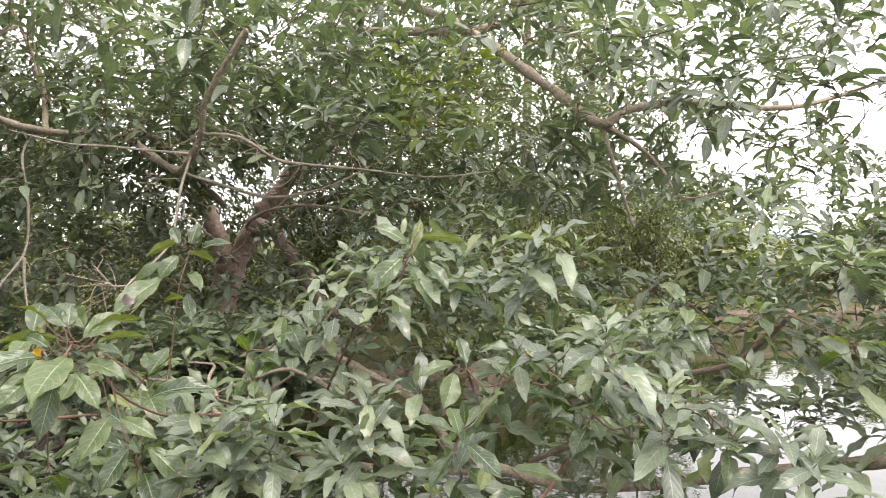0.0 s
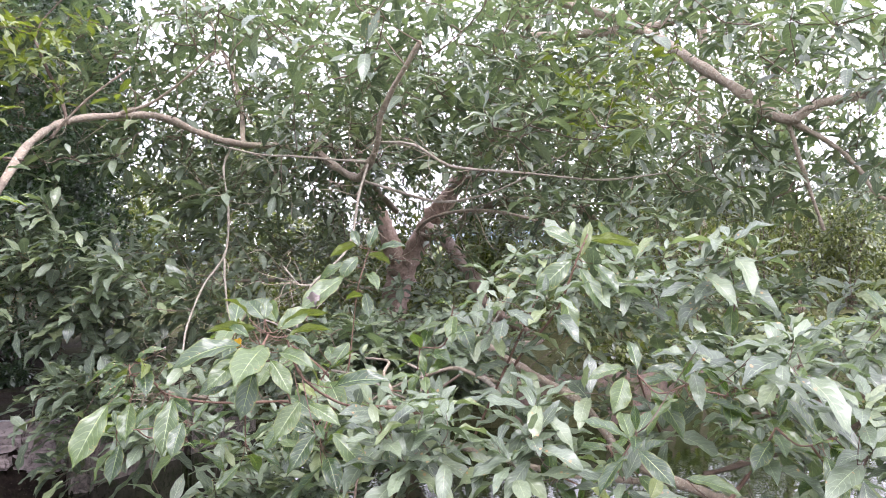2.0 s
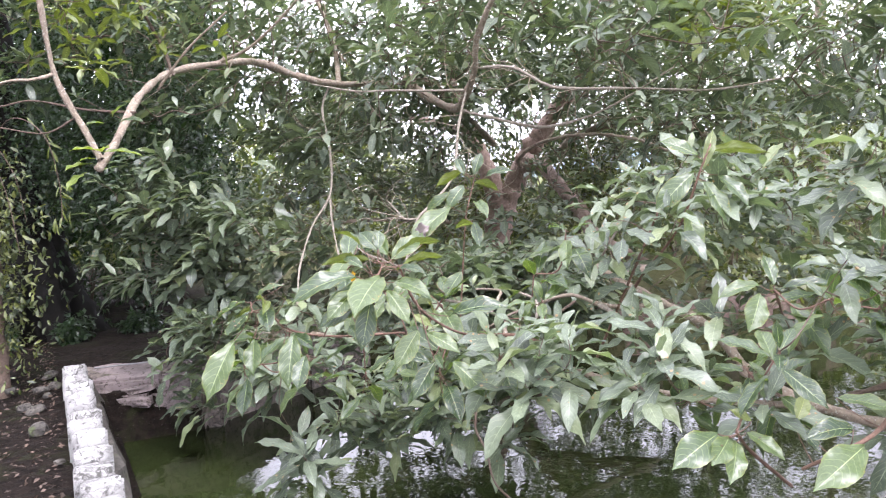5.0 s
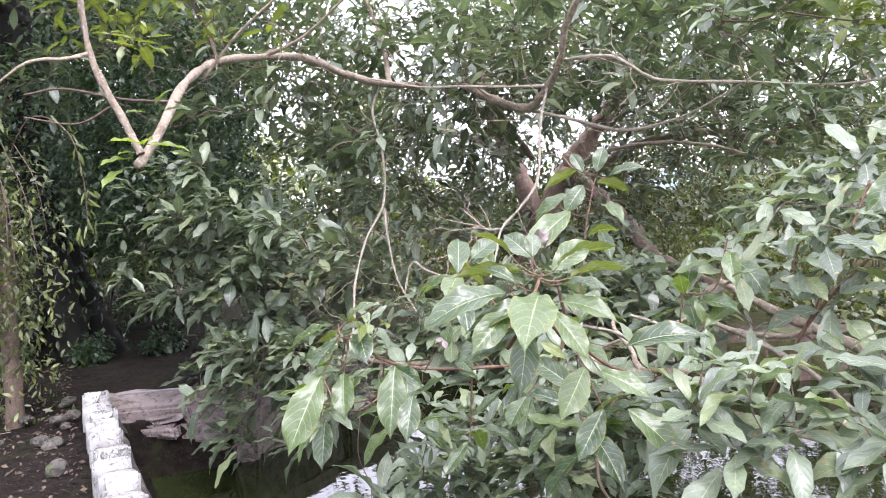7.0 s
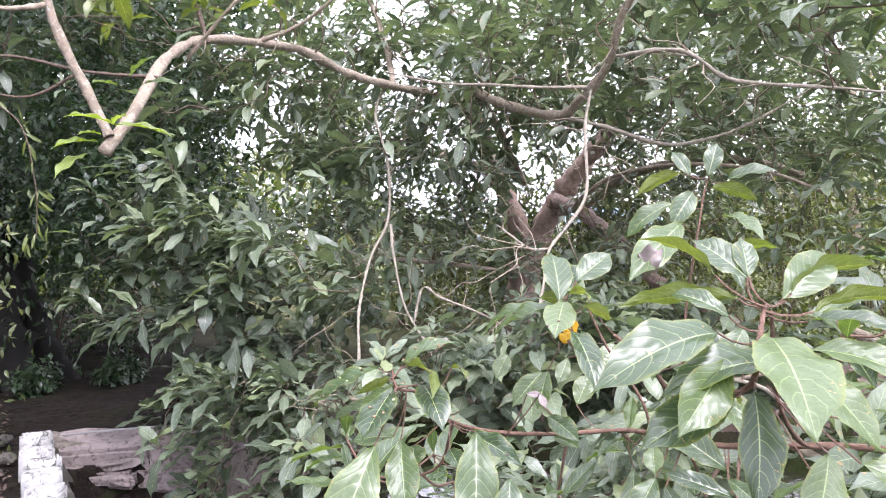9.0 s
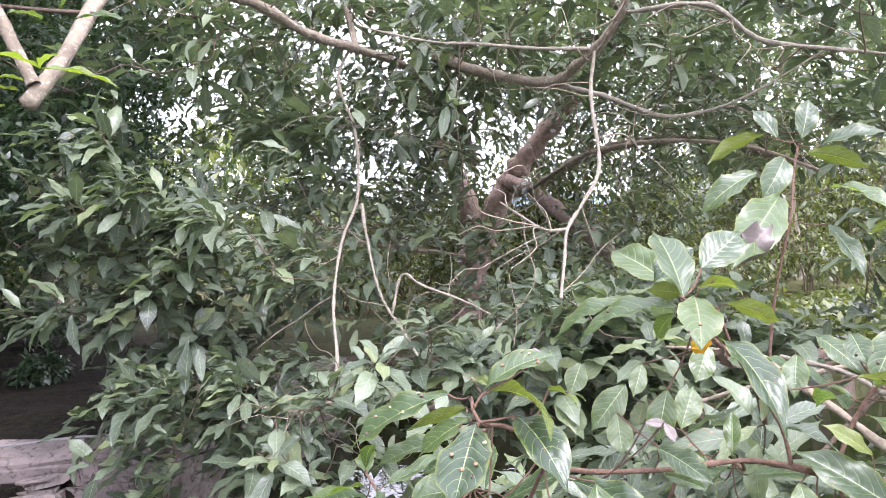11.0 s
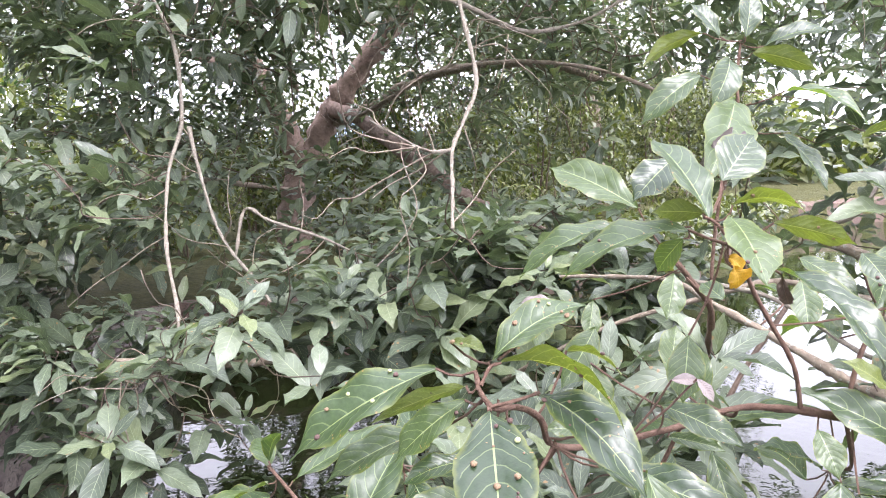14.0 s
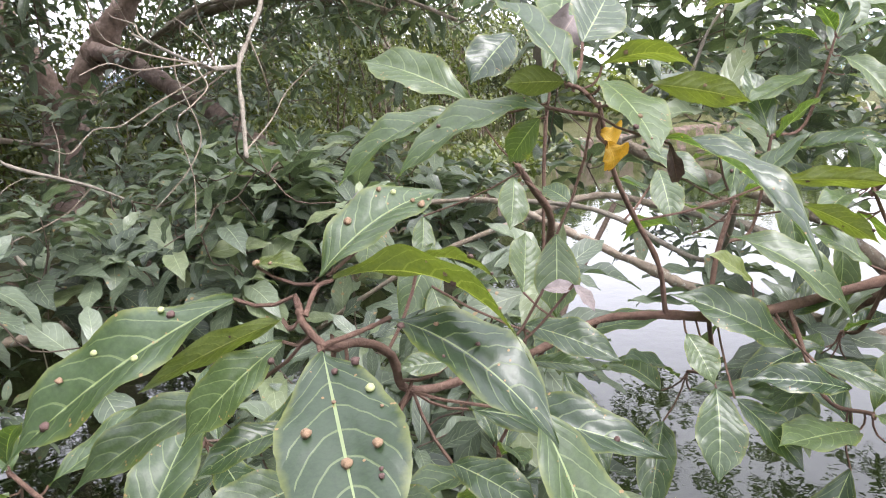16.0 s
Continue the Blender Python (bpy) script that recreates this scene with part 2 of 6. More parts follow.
# ---- mesh tools ----
def mesh_object(name, verts, faces, material, parent=None, label="", uvs=None, smooth=True):
    me = bpy.data.meshes.new(name)
    me.from_pydata(verts, [], faces)
    me.materials.append(material)
    if uvs is not None:
        layer = me.uv_layers.new(name="uv")
        layer.data.foreach_set("uv", np.asarray(uvs, dtype=np.float32).ravel())
    if smooth:
        me.polygons.foreach_set("use_smooth", np.ones(len(me.polygons), dtype=bool))
    me.update()
    ob = new(name, me)
    if parent is not None:
        ob.parent = parent
    if label:
        tagged(ob, label)
    return ob


def part(name, bm, material, parent, label=""):
    me = bpy.data.meshes.new(name)
    bm.to_mesh(me)
    bm.free()
    me.materials.append(material)
    ob = new(name, me)
    ob.parent = parent
    if label:
        tagged(ob, label)
    return ob


def smooth_line(points, per=5):
    """A Catmull-Rom line through a few points."""
    p = np.array(points, float)
    if len(p) < 3:
        k = np.linspace(0, 1, per + 1)[:, None]
        return p[0] * (1 - k) + p[-1] * k
    q = np.vstack([2 * p[0] - p[1], p, 2 * p[-1] - p[-2]])
    out = []
    for i in range(1, len(q) - 2):
        a, b, c, d = q[i - 1], q[i], q[i + 1], q[i + 2]
        for s in np.linspace(0, 1, per, endpoint=False):
            out.append(0.5 * (2 * b + (c - a) * s + (2 * a - 5 * b + 4 * c - d) * s * s + (3 * b - a - 3 * c + d) * s ** 3))
    out.append(p[-1])
    return np.array(out)


class Tubes:
    """Gathers tapered tubes into one mesh."""

    def __init__(self):
        self.v, self.f, self.n = [], [], 0

    def add(self, line, r0, r1, sides=6, knots=0.0, rng=None):
        line = np.asarray(line, float)
        n = len(line)
        tan = np.gradient(line, axis=0)
        tan /= np.linalg.norm(tan, axis=1)[:, None] + 1e-9
        ref = np.array((0.31, 0.2, 0.93)) if abs(tan[0][2]) < 0.8 else np.array((0.9, 0.3, 0.1))
        u = np.cross(tan, ref)
        u /= np.linalg.norm(u, axis=1)[:, None] + 1e-9
        w = np.cross(tan, u)
        rad = np.linspace(r0, r1, n)
        if r1 > 0.004:
            tip = line[-1] + tan[-1] * r1 * np.array((0.45, 0.6))[:, None]
            line, tan = np.vstack([line, tip]), np.vstack([tan, tan[-1], tan[-1]])
            u, w = np.vstack([u, u[-1], u[-1]]), np.vstack([w, w[-1], w[-1]])
            rad, n = np.concatenate([rad, (0.75 * r1, 0.03 * r1)]), n + 2
        if knots and rng is not None:
            rad = rad * (1 + knots * rng.normal(size=n))
        a = np.arange(sides) * 2 * np.pi / sides
        ring = line[:, None] + rad[:, None, None] * (np.cos(a)[None, :, None] * u[:, None] + np.sin(a)[None, :, None] * w[:, None])
        if knots and rng is not None and sides > 7:
            ring += (ring - line[:, None]) * (0.12 * rng.normal(size=(n, sides, 1)))
        self.v.append(ring.reshape(-1, 3))
        i = np.arange(n - 1)[:, None] * sides
        j = np.arange(sides)[None]
        k = (j + 1) % sides
        f = np.stack([i + j, i + k, i + sides + k, i + sides + j], -1).reshape(-1, 4) + self.n
        self.f.append(f)
        self.n += n * sides
        return self

    def make(self, name, material, parent=None, label=""):
        if not self.v:
            return None
        return mesh_object(name, np.vstack(self.v).tolist(), np.vstack(self.f).tolist(), material, parent, label)


def leaf_shape(cols, rows, fold, curl, wave, wide, seed=0, waves=9, pucker=0.0):
    """Vertices, faces and corner uvs of a leaf of length 1 along y, with an acuminate tip, folded on its midrib and curled down."""
    r = np.random.default_rng(seed)
    v, uv = [], []
    phase = r.uniform(0, 6)
    edge = r.normal(size=rows + 1) * (0.012 if rows > 12 else 0.045)
    for i in range(rows + 1):
        s = i / rows
        w = wide * math.sin(math.pi * s ** 1.08) ** 0.8 if 0 < i < rows else 0.003
        if s > 0.8 and i < rows:
            w *= 1 - 0.7 * (s - 0.8) / 0.2
        ang = curl * s
        y = math.sin(ang) / curl if abs(curl) > 1e-3 else s
        z = -(1 - math.cos(ang)) / curl if abs(curl) > 1e-3 else 0
        for j in range(cols + 1):
            c = 2 * j / cols - 1
            lift = fold * abs(c) * w + wave * math.sin(waves * s + phase + 2 * (c > 0)) * abs(c) ** 2 * wide
            if pucker:
                lift += pucker * abs(math.sin(math.pi * (8 * s - 2.2 * abs(c) ** 1.4))) * min(1, 4 * abs(c)) * (1 - abs(c) ** 3) * w / wide
            v.append((c * w * (1 + edge[i] * abs(c)), y, z + lift))
            uv.append(((c + 1) / 2, s))
    f = []
    for i in range(rows):
        for j in range(cols):
            a = i * (cols + 1) + j
            f.append((a, a + 1, a + cols + 2, a + cols + 1))
    corner = [uv[k] for q in f for k in q]
    return np.array(v), np.array(f), np.array(corner)


MID = [leaf_shape(2, 8, fo, cu, wa * 1.3, wi, k, 14) for k, (fo, cu, wa, wi) in enumerate(
    ((0.25, 0.5, 0.16, 0.155), (0.5, 0.8, 0.2, 0.17), (0.15, 0.2, 0.18, 0.15), (0.35, 0.05, 0.16, 0.16), (0.55, 1.0, 0.22, 0.165), (0.3, 0.6, 0.2, 0.145)))]
FAR = [leaf_shape(2, 4, fo, cu, 0.2, wi, 20 + k, 12) for k, (fo, cu, wi) in enumerate(((0.25, 0.45, 0.165), (0.45, 0.75, 0.175), (0.15, 0.15, 0.155), (0.5, 0.9, 0.165)))]
BROAD = [leaf_shape(2, 8, fo, cu, 0.2, wi, 60 + k, 13) for k, (fo, cu, wi) in enumerate(((0.2, 0.5, 0.2), (0.4, 0.8, 0.21), (0.12, 0.25, 0.19), (0.3, 1.0, 0.2)))]
TINY = [leaf_shape(1, 2, 0.0, 0.5, 0.0, wi, 30 + k) for k, wi in enumerate((0.24, 0.3, 0.27))]
LOW = [leaf_shape(2, 2, 0.3, 0.5, 0.0, wi, k) for k, wi in enumerate((0.22, 0.3, 0.26))]


def unit(a):
    return a / (np.linalg.norm(a, axis=-1, keepdims=True) + 1e-9)


def leaf_mesh(name, pos, way, up, size, shapes, material, parent, label="", seed=0):
    """One mesh of many leaves: base, direction, upper side and length of each."""
    r = np.random.default_rng(seed)
    pos, way, up, size = (np.asarray(a, float) for a in (pos, way, up, size))
    way = unit(way)
    side = unit(np.cross(way, up))
    top = np.cross(side, way)
    pick = r.integers(0, len(shapes), len(pos))
    V, F, U, n = [], [], [], 0
    for k, (sv, sf, su) in enumerate(shapes):
        w = pick == k
        if not w.any():
            continue
        m = int(w.sum())
        p = pos[w][:, None] + size[w][:, None, None] * (sv[None, :, 0:1] * side[w][:, None] + sv[None, :, 1:2] * way[w][:, None] + sv[None, :, 2:3] * top[w][:, None])
        V.append(p.reshape(-1, 3))
        F.append((sf[None] + n + (np.arange(m) * len(sv))[:, None, None]).reshape(-1, 4))
        U.append(np.tile(su, (m, 1)))
        n += m * len(sv)
    V, F, U = np.vstack(V), np.vstack(F), np.vstack(U)
    me = bpy.data.meshes.new(name)
    me.vertices.add(len(V))
    me.vertices.foreach_set("co", V.astype(np.float32).ravel())
    me.loops.add(F.size)
    me.loops.foreach_set("vertex_index", F.astype(np.int32).ravel())
    me.polygons.add(len(F))
    me.polygons.foreach_set("loop_start", np.arange(0, F.size, 4, dtype=np.int32))
    me.update(calc_edges=True)
    layer = me.uv_layers.new(name="uv")
    layer.data.foreach_set("uv", U.astype(np.float32).ravel())
    me.polygons.foreach_set("use_smooth", np.ones(len(F), dtype=bool))
    me.materials.append(material)
    me.validate()
    ob = new(name, me)
    if parent is not None:
        ob.parent = parent
    return tagged(ob, label, kind="stuff")


def rosette(r, at, axis, count, length, droop=0.3):
    """Leaves in a spiral round a twig's end: the small young ones stand up, the old ones spread flat and hang at the rim."""
    axis = np.asarray(axis, float) / np.linalg.norm(axis)
    u = np.cross(axis, (0.3, 0.9, 0.2))
    u /= np.linalg.norm(u)
    w = np.cross(axis, u)
    turn = r.uniform(0, 6.28)
    pos, way, up, size = [], [], [], []
    for i in range(count):
        f = i / max(1, count - 1)
        az = turn + i * 2.4 + r.normal() * 0.2
        el = radians(36 + 48 * f ** 0.6 + r.normal() * 9)
        out = math.cos(az) * u + math.sin(az) * w
        d = math.cos(el) * axis + math.sin(el) * out
        d = d + np.array((0, 0, -1.0)) * (droop * f * r.uniform(0.4, 1.6))
        d /= np.linalg.norm(d)
        n = axis * 0.6 + np.array((0, 0, 0.8)) + 0.22 * r.normal(size=3)
        le = length * (0.5 + 0.55 * min(1, f * 1.9)) * r.uniform(0.82, 1.12)
        pos.append(np.asarray(at) - axis * (0.42 * length * f) + d * (0.05 + 0.12 * f) * length)
        way.append(d)
        up.append(n)
        size.append(le)
    return pos, way, up, size


# ---- ground, pond and water ----
POND = [(12.0, -9.79), (0.0, 0.33), (-5.85, 5.28), (-5.0, 5.75), (-4.7, 9.15), (-1.0, 9.55), (0.5, 10.2), (3.2, 14.0), (6.5, 18.8), (13.0, 20.6), (40.0, 24.0), (60.0, -9.79)]
WATER = -0.6


def pond_depth(x, y):
    """Metres inside the pond's outline, minus outside."""
    d = np.full(x.shape, 1e9)
    inside = np.zeros(x.shape, bool)
    for (ax, ay), (bx, by) in zip(POND, POND[1:] + POND[:1]):
        ex, ey = bx - ax, by - ay
        k = np.clip(((x - ax) * ex + (y - ay) * ey) / (ex * ex + ey * ey), 0, 1)
        d = np.minimum(d, np.hypot(x - ax - k * ex, y - ay - k * ey))
        inside ^= ((ay > y) != (by > y)) & (x < ex * (y - ay) / (ey if abs(ey) > 1e-9 else 1e-9) + ax)
    return np.where(inside, d, -d)


def axis_lines(lo, hi, step):
    mid = np.arange(lo, hi + step / 2, step)
    grow = step * np.cumsum(1.28 ** np.arange(1, 30))
    return np.concatenate([lo - grow[::-1], mid, hi + grow])


gx, gy = np.meshgrid(axis_lines(-12, 14, 0.2), axis_lines(-3, 24, 0.2))
inn = pond_depth(gx, gy)
rg = np.random.default_rng(3)
gz = 0.04 * np.sin(gx * 1.7 + 0.6 * gy) * np.cos(gy * 1.3) + 0.012 * rg.normal(size=gx.shape)
gz = gz + np.clip((gy - 14) / 12, 0, 1) * 0.25
gz = np.where(inn > 0.12, -1.4, np.where(inn > -0.1, np.minimum(gz, -0.12), gz))
ny, nx = gx.shape
quads = [(j * nx + i, j * nx + i + 1, (j + 1) * nx + i + 1, (j + 1) * nx + i) for j in range(ny - 1) for i in range(nx - 1)]
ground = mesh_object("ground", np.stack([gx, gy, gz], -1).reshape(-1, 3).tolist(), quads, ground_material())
tagged(ground, "bare brown soil and thin yellow-green grass round the pond", "ground", kind="structure")
bm = bmesh.new()
for x, y in ((-9, -12), (62, -12), (62, 26), (-9, 26)):
    bm.verts.new((x, y, WATER))
bm.faces.new(bm.verts)
me = bpy.data.meshes.new("water")
bm.to_mesh(me)
bm.free()
me.materials.append(water_material())
tagged(new("water", me), "still dark green pond water mirroring the white sky", "water", kind="structure")

# ---- the fig tree on the far bank ----
rt = np.random.default_rng(11)
fig_tree = tagged(new("fig_tree"), "large spreading fig tree with brown forked trunk on the brick bank", "tree")
fig_tree.location = (-4.3, 13.45, 0)
WOODLINES = []


def limb(name, points, r0, r1, material, parent, sides=8, per=6, label="", knots=0.09):
    line = smooth_line(points, per)
    WOODLINES.append((line, r0, r1))
    org = np.array(parent.location)
    return Tubes().add(line - org, r0, r1, sides, knots, rt).make(name, material, parent, label)


def wood_of_fig_tree():
    t = fig_tree
    limb("trunk", [(-4.20, 13.3, -0.3), (-4.12, 13.3, 0.45), (-4.0, 13.3, 1.1), (-3.90, 13.3, 1.5)], 0.28, 0.23, bark_fig, t, 12, label="reddish brown trunk with grey lichen")
    limb("limb", [(-3.95, 13.3, 1.25), (-4.11, 13.3, 1.81), (-4.31, 13.3, 2.37), (-4.58, 13.3, 3.02), (-4.71, 13.1, 3.67), (-4.77, 12.6, 4.40), (-4.79, 11.6, 5.3)], 0.20, 0.06, bark_fig, t, 10)
    limb("limb", [(-3.88, 13.3, 1.25), (-3.65, 13.3, 1.8), (-3.39, 13.3, 2.26), (-2.98, 13.2, 2.79), (-2.45, 13.0, 3.35), (-1.97, 12.7, 3.9), (-1.6, 12.3, 4.39), (-1.3, 11.0, 4.95), (-0.8, 9.2, 5.5)], 0.215, 0.07, bark_fig, t, 10)
    limb("limb", [(-4.38, 13.3, 2.46), (-4.80, 13.4, 2.84), (-5.49, 13.6, 3.12), (-6.24, 13.8, 3.31), (-7.03, 14.0, 3.48)], 0.11, 0.04, bark_fig, t)
    limb("limb", [(-3.40, 13.2, 2.21), (-2.96, 12.6, 2.02), (-2.41, 11.6, 1.59), (-1.99, 10.6, 1.28), (-1.71, 9.8, 1.0), (-1.33, 9.4, 0.8), (-0.88, 9.0, 0.6)], 0.125, 0.065, bark_fig, t)
    limb("limb", [(-3.35, 13.2, 2.0), (-2.70, 12.6, 2.2), (-2.32, 12.0, 2.38), (-1.85, 11.4, 2.48), (-1.37, 10.8, 2.49), (-0.89, 10.2, 2.42), (-0.52, 9.8, 2.3), (-0.21, 9.5, 2.13)], 0.08, 0.035, bark_branch, t)
    limb("limb", [(-2.85, 11.2, 1.97), (-2.39, 8.8, 1.96), (-2.05, 8.3, 2.10), (-1.60, 7.9, 2.14), (-1.18, 7.6, 2.10), (-0.77, 7.3, 1.99), (-0.4, 7.1, 1.8)], 0.025, 0.013, bark_branch, t)
    limb("branch", [(-4.10, 13.1, 2.6), (-3.71, 9.5, 2.89), (-3.62, 8.0, 2.93), (-3.54, 6.5, 2.73), (-3.83, 6.2, 2.80), (-3.99, 5.8, 2.89), (-3.98, 5.2, 2.79), (-3.83, 4.4, 2.58), (-3.67, 3.9, 2.33), (-3.57, 3.6, 2.05), (-3.55, 3.4, 1.84)], 0.036, 0.024, bark_branch, t, label="pale arching branch with a cut end")
    limb("branch", [(-3.55, 3.42, 1.90), (-3.63, 3.4, 2.08), (-3.72, 3.3, 2.41), (-3.67, 3.2, 2.85), (-3.6, 3.1, 3.3)], 0.022, 0.014, bark_branch, t)
    limb("branch", [(-3.72, 3.3, 2.41), (-3.77, 3.2, 2.37), (-3.92, 3.1, 2.35), (-4.1, 3.0, 2.2)], 0.012, 0.006, bark_branch, t)
    limb("branch", [(-3.9, 12.9, 2.5), (-3.4, 8.8, 2.95), (-3.21, 7.4, 2.87), (-2.83, 6.8, 2.62), (-2.45, 6.3, 2.42), (-2.15, 5.9, 2.30), (-2.01, 5.7, 2.34), (-1.90, 5.5, 2.37), (-1.77, 5.3, 2.49), (-1.66, 5.1, 2.72), (-1.3, 4.8, 3.1)], 0.05, 0.018, bark_branch, t, label="dark bent branch")
    dead = (("twig", [(-1.9, 5.45, 2.35), (-1.92, 5.3, 2.1), (-1.88, 5.0, 1.72), (-1.95, 4.8, 1.54), (-2.01, 4.6, 1.42), (-2.02, 4.5, 1.28), (-2.03, 4.4, 1.15)], 0.010, 0.007),
            ("twig", [(-2.01, 4.6, 1.42), (-2.1, 4.6, 1.42), (-2.21, 4.7, 1.48), (-2.32, 4.8, 1.55)], 0.008, 0.004),
            ("twig", [(-1.75, 5.3, 2.5), (-1.4, 5.0, 2.42), (-1.19, 5.1, 2.29), (-1.02, 5.2, 2.26), (-0.61, 5.4, 2.24), (-0.09, 5.6, 2.2), (0.4, 5.7, 2.25)], 0.014, 0.006),
            ("twig", [(-1.92, 5.5, 2.38), (-2.23, 5.5, 2.41), (-2.51, 5.4, 2.43), (-2.77, 5.3, 2.44), (-3.11, 5.2, 2.52)], 0.012, 0.006),
            ("twig", [(-2.15, 5.9, 2.29), (-1.86, 5.9, 2.2), (-1.53, 6.2, 2.11), (-1.24, 6.4, 2.15), (-0.92, 6.6, 2.28), (-0.43, 6.8, 2.57)], 0.018, 0.008),
            ("twig", [(-3.6, 6.4, 2.75), (-3.66, 6.3, 2.49), (-3.44, 6.0, 2.08), (-3.38, 5.85, 1.66), (-3.32, 5.4, 1.38), (-3.22, 5.0, 1.07), (-3.11, 4.75, 0.81), (-3.10, 4.6, 0.67)], 0.012, 0.008),
            ("twig", [(-3.3, 5.7, 1.6), (-3.24, 5.6, 1.4), (-3.13, 5.5, 1.07), (-2.95, 5.4, 0.84), (-2.84, 5.3, 0.71), (-2.71, 5.2, 0.54)], 0.011, 0.006),
            ("twig", [(-3.05, 5.45, 0.95), (-3.0, 5.5, 1.18), (-2.88, 5.5, 1.12), (-2.64, 5.5, 1.03), (-2.48, 5.6, 0.93)], 0.009, 0.006),
            ("twig", [(-3.1, 4.6, 0.67), (-3.2, 4.6, 0.62), (-3.3, 4.55, 0.63)], 0.006, 0.003))
    for name, pts, a, b in dead:
        limb(name, pts, a, b, wood_dead, t, 6, 8, label="pale leafless twig", knots=0.17)
    limb("branch", [(-4.0, 5.2, 2.8), (-3.68, 5.2, 2.88), (-3.27, 5.1, 3.06), (-2.99, 5.0, 3.21)], 0.016, 0.008, bark_branch, t, 6)
    limb("branch", [(-3.8, 4.4, 2.56), (-3.86, 4.4, 2.75), (-3.89, 4.3, 2.94), (-3.99, 4.3, 3.15)], 0.014, 0.010, bark_twig, t, 6)
    limb("branch", [(-3.56, 3.75, 2.21), (-3.93, 3.7, 2.26), (-4.26, 3.6, 2.34), (-4.44, 3.5, 2.31)], 0.009, 0.006, bark_twig, t, 5)
    limb("branch", [(-3.72, 3.45, 2.18), (-3.95, 3.4, 2.09), (-4.21, 3.3, 2.14)], 0.007, 0.004, bark_twig, t, 5)
    limb("branch", [(-3.77, 4.2, 2.43), (-3.49, 4.2, 2.67), (-3.14, 4.2, 2.88)], 0.012, 0.006, bark_branch, t, 6)
    limb("branch", [(-3.62, 6.6, 2.75), (-3.87, 7.0, 3.3), (-4.04, 7.0, 3.74), (-4.2, 6.8, 4.3)], 0.03, 0.012, bark_branch, t)
    limb("branch", [(-1.0, 8.9, 4.9), (0.2, 8.2, 4.2), (1.0, 7.2, 3.3), (1.40, 6.5, 2.77), (1.68, 6.6, 2.9), (2.27, 6.8, 3.01), (2.99, 7.0, 2.99), (3.63, 7.2, 3.06), (4.6, 7.5, 3.37), (5.4, 7.6, 3.7)], 0.06, 0.015, bark_branch, t)
    limb("branch", [(1.43, 6.5, 2.76), (1.5, 6.5, 2.5), (1.62, 6.5, 2.09), (1.7, 6.5, 1.84)], 0.022, 0.014, bark_branch, t)
    limb("branch", [(1.43, 6.5, 2.76), (1.76, 6.5, 2.55), (1.96, 6.5, 2.34), (2.12, 6.4, 2.08), (2.52, 6.4, 2.15)], 0.022, 0.012, bark_branch, t)
    limb("branch", [(-1.4, 9.4, 4.5), (0.49, 8.0, 4.1), (0.92, 7.0, 4.16), (1.6, 6.0, 4.2)], 0.06, 0.02, bark_branch, t)
    limb("branch", [(-0.88, 9.0, 0.6), (-1.6, 7.5, 0.5), (-2.2, 6.3, 0.55), (-2.9, 5.6, 0.4), (-3.6, 5.3, 0.5)], 0.06, 0.015, bark_branch, t)
    limb("branch", [(-4.1, 13.3, 1.0), (-4.6, 9.6, 1.3), (-4.5, 7.2, 1.3), (-4.6, 6.0, 1.2), (-4.9, 5.4, 1.0)], 0.032, 0.012, bark_branch, t)


wood_of_fig_tree()


def bare_twigs(count, seed, lo, hi, thick, stride, most):
    """Thin curly leafless twigs that hang from the bare branches over the water."""
    r = np.random.default_rng(seed)
    tubes = Tubes()
    lines = [line for line, a, _ in WOODLINES if a < most]
    for _ in range(count):
        line = lines[r.integers(0, len(lines))]
        p = line[r.integers(0, len(line))].copy()
        if not all(lo[k] < p[k] < hi[k] for k in range(3)):
            continue
        way = unit(r.normal(size=3) + (0, 0, -0.25))
        path = [p]
        for _ in range(r.integers(3, 8)):
            way = unit(way + 0.38 * r.normal(size=3))
            p = p + way * r.uniform(0.4, 1.1) * stride
            path.append(p)
        tubes.add(smooth_line(path, 3) - np.array(fig_tree.location), thick, thick * 0.5, 4)
    ob = tubes.make("bare_twig", bark_branch, fig_tree, "tangle of thin pale leafless twigs")
    tagged(ob, kind="stuff")


bare_twigs(190, 19, (-4.2, 4.3, 0.5), (0.8, 7.5, 2.9), 0.0034, 0.13, 0.06)
bare_twigs(420, 29, (-6.0, 6.8, 1.6), (-0.5, 13.5, 3.8), 0.008, 0.26, 0.3)


def boxed(r, count, lo, hi, keep=None):
    p = r.uniform(lo, hi, (count, 3))
    return p if keep is None else p[[bool(keep(*q)) for q in p]]


def clump(p, scale, cut):
    return noise.noise(Vector((p[0] * scale, p[1] * scale, p[2] * scale * 1.3))) > cut


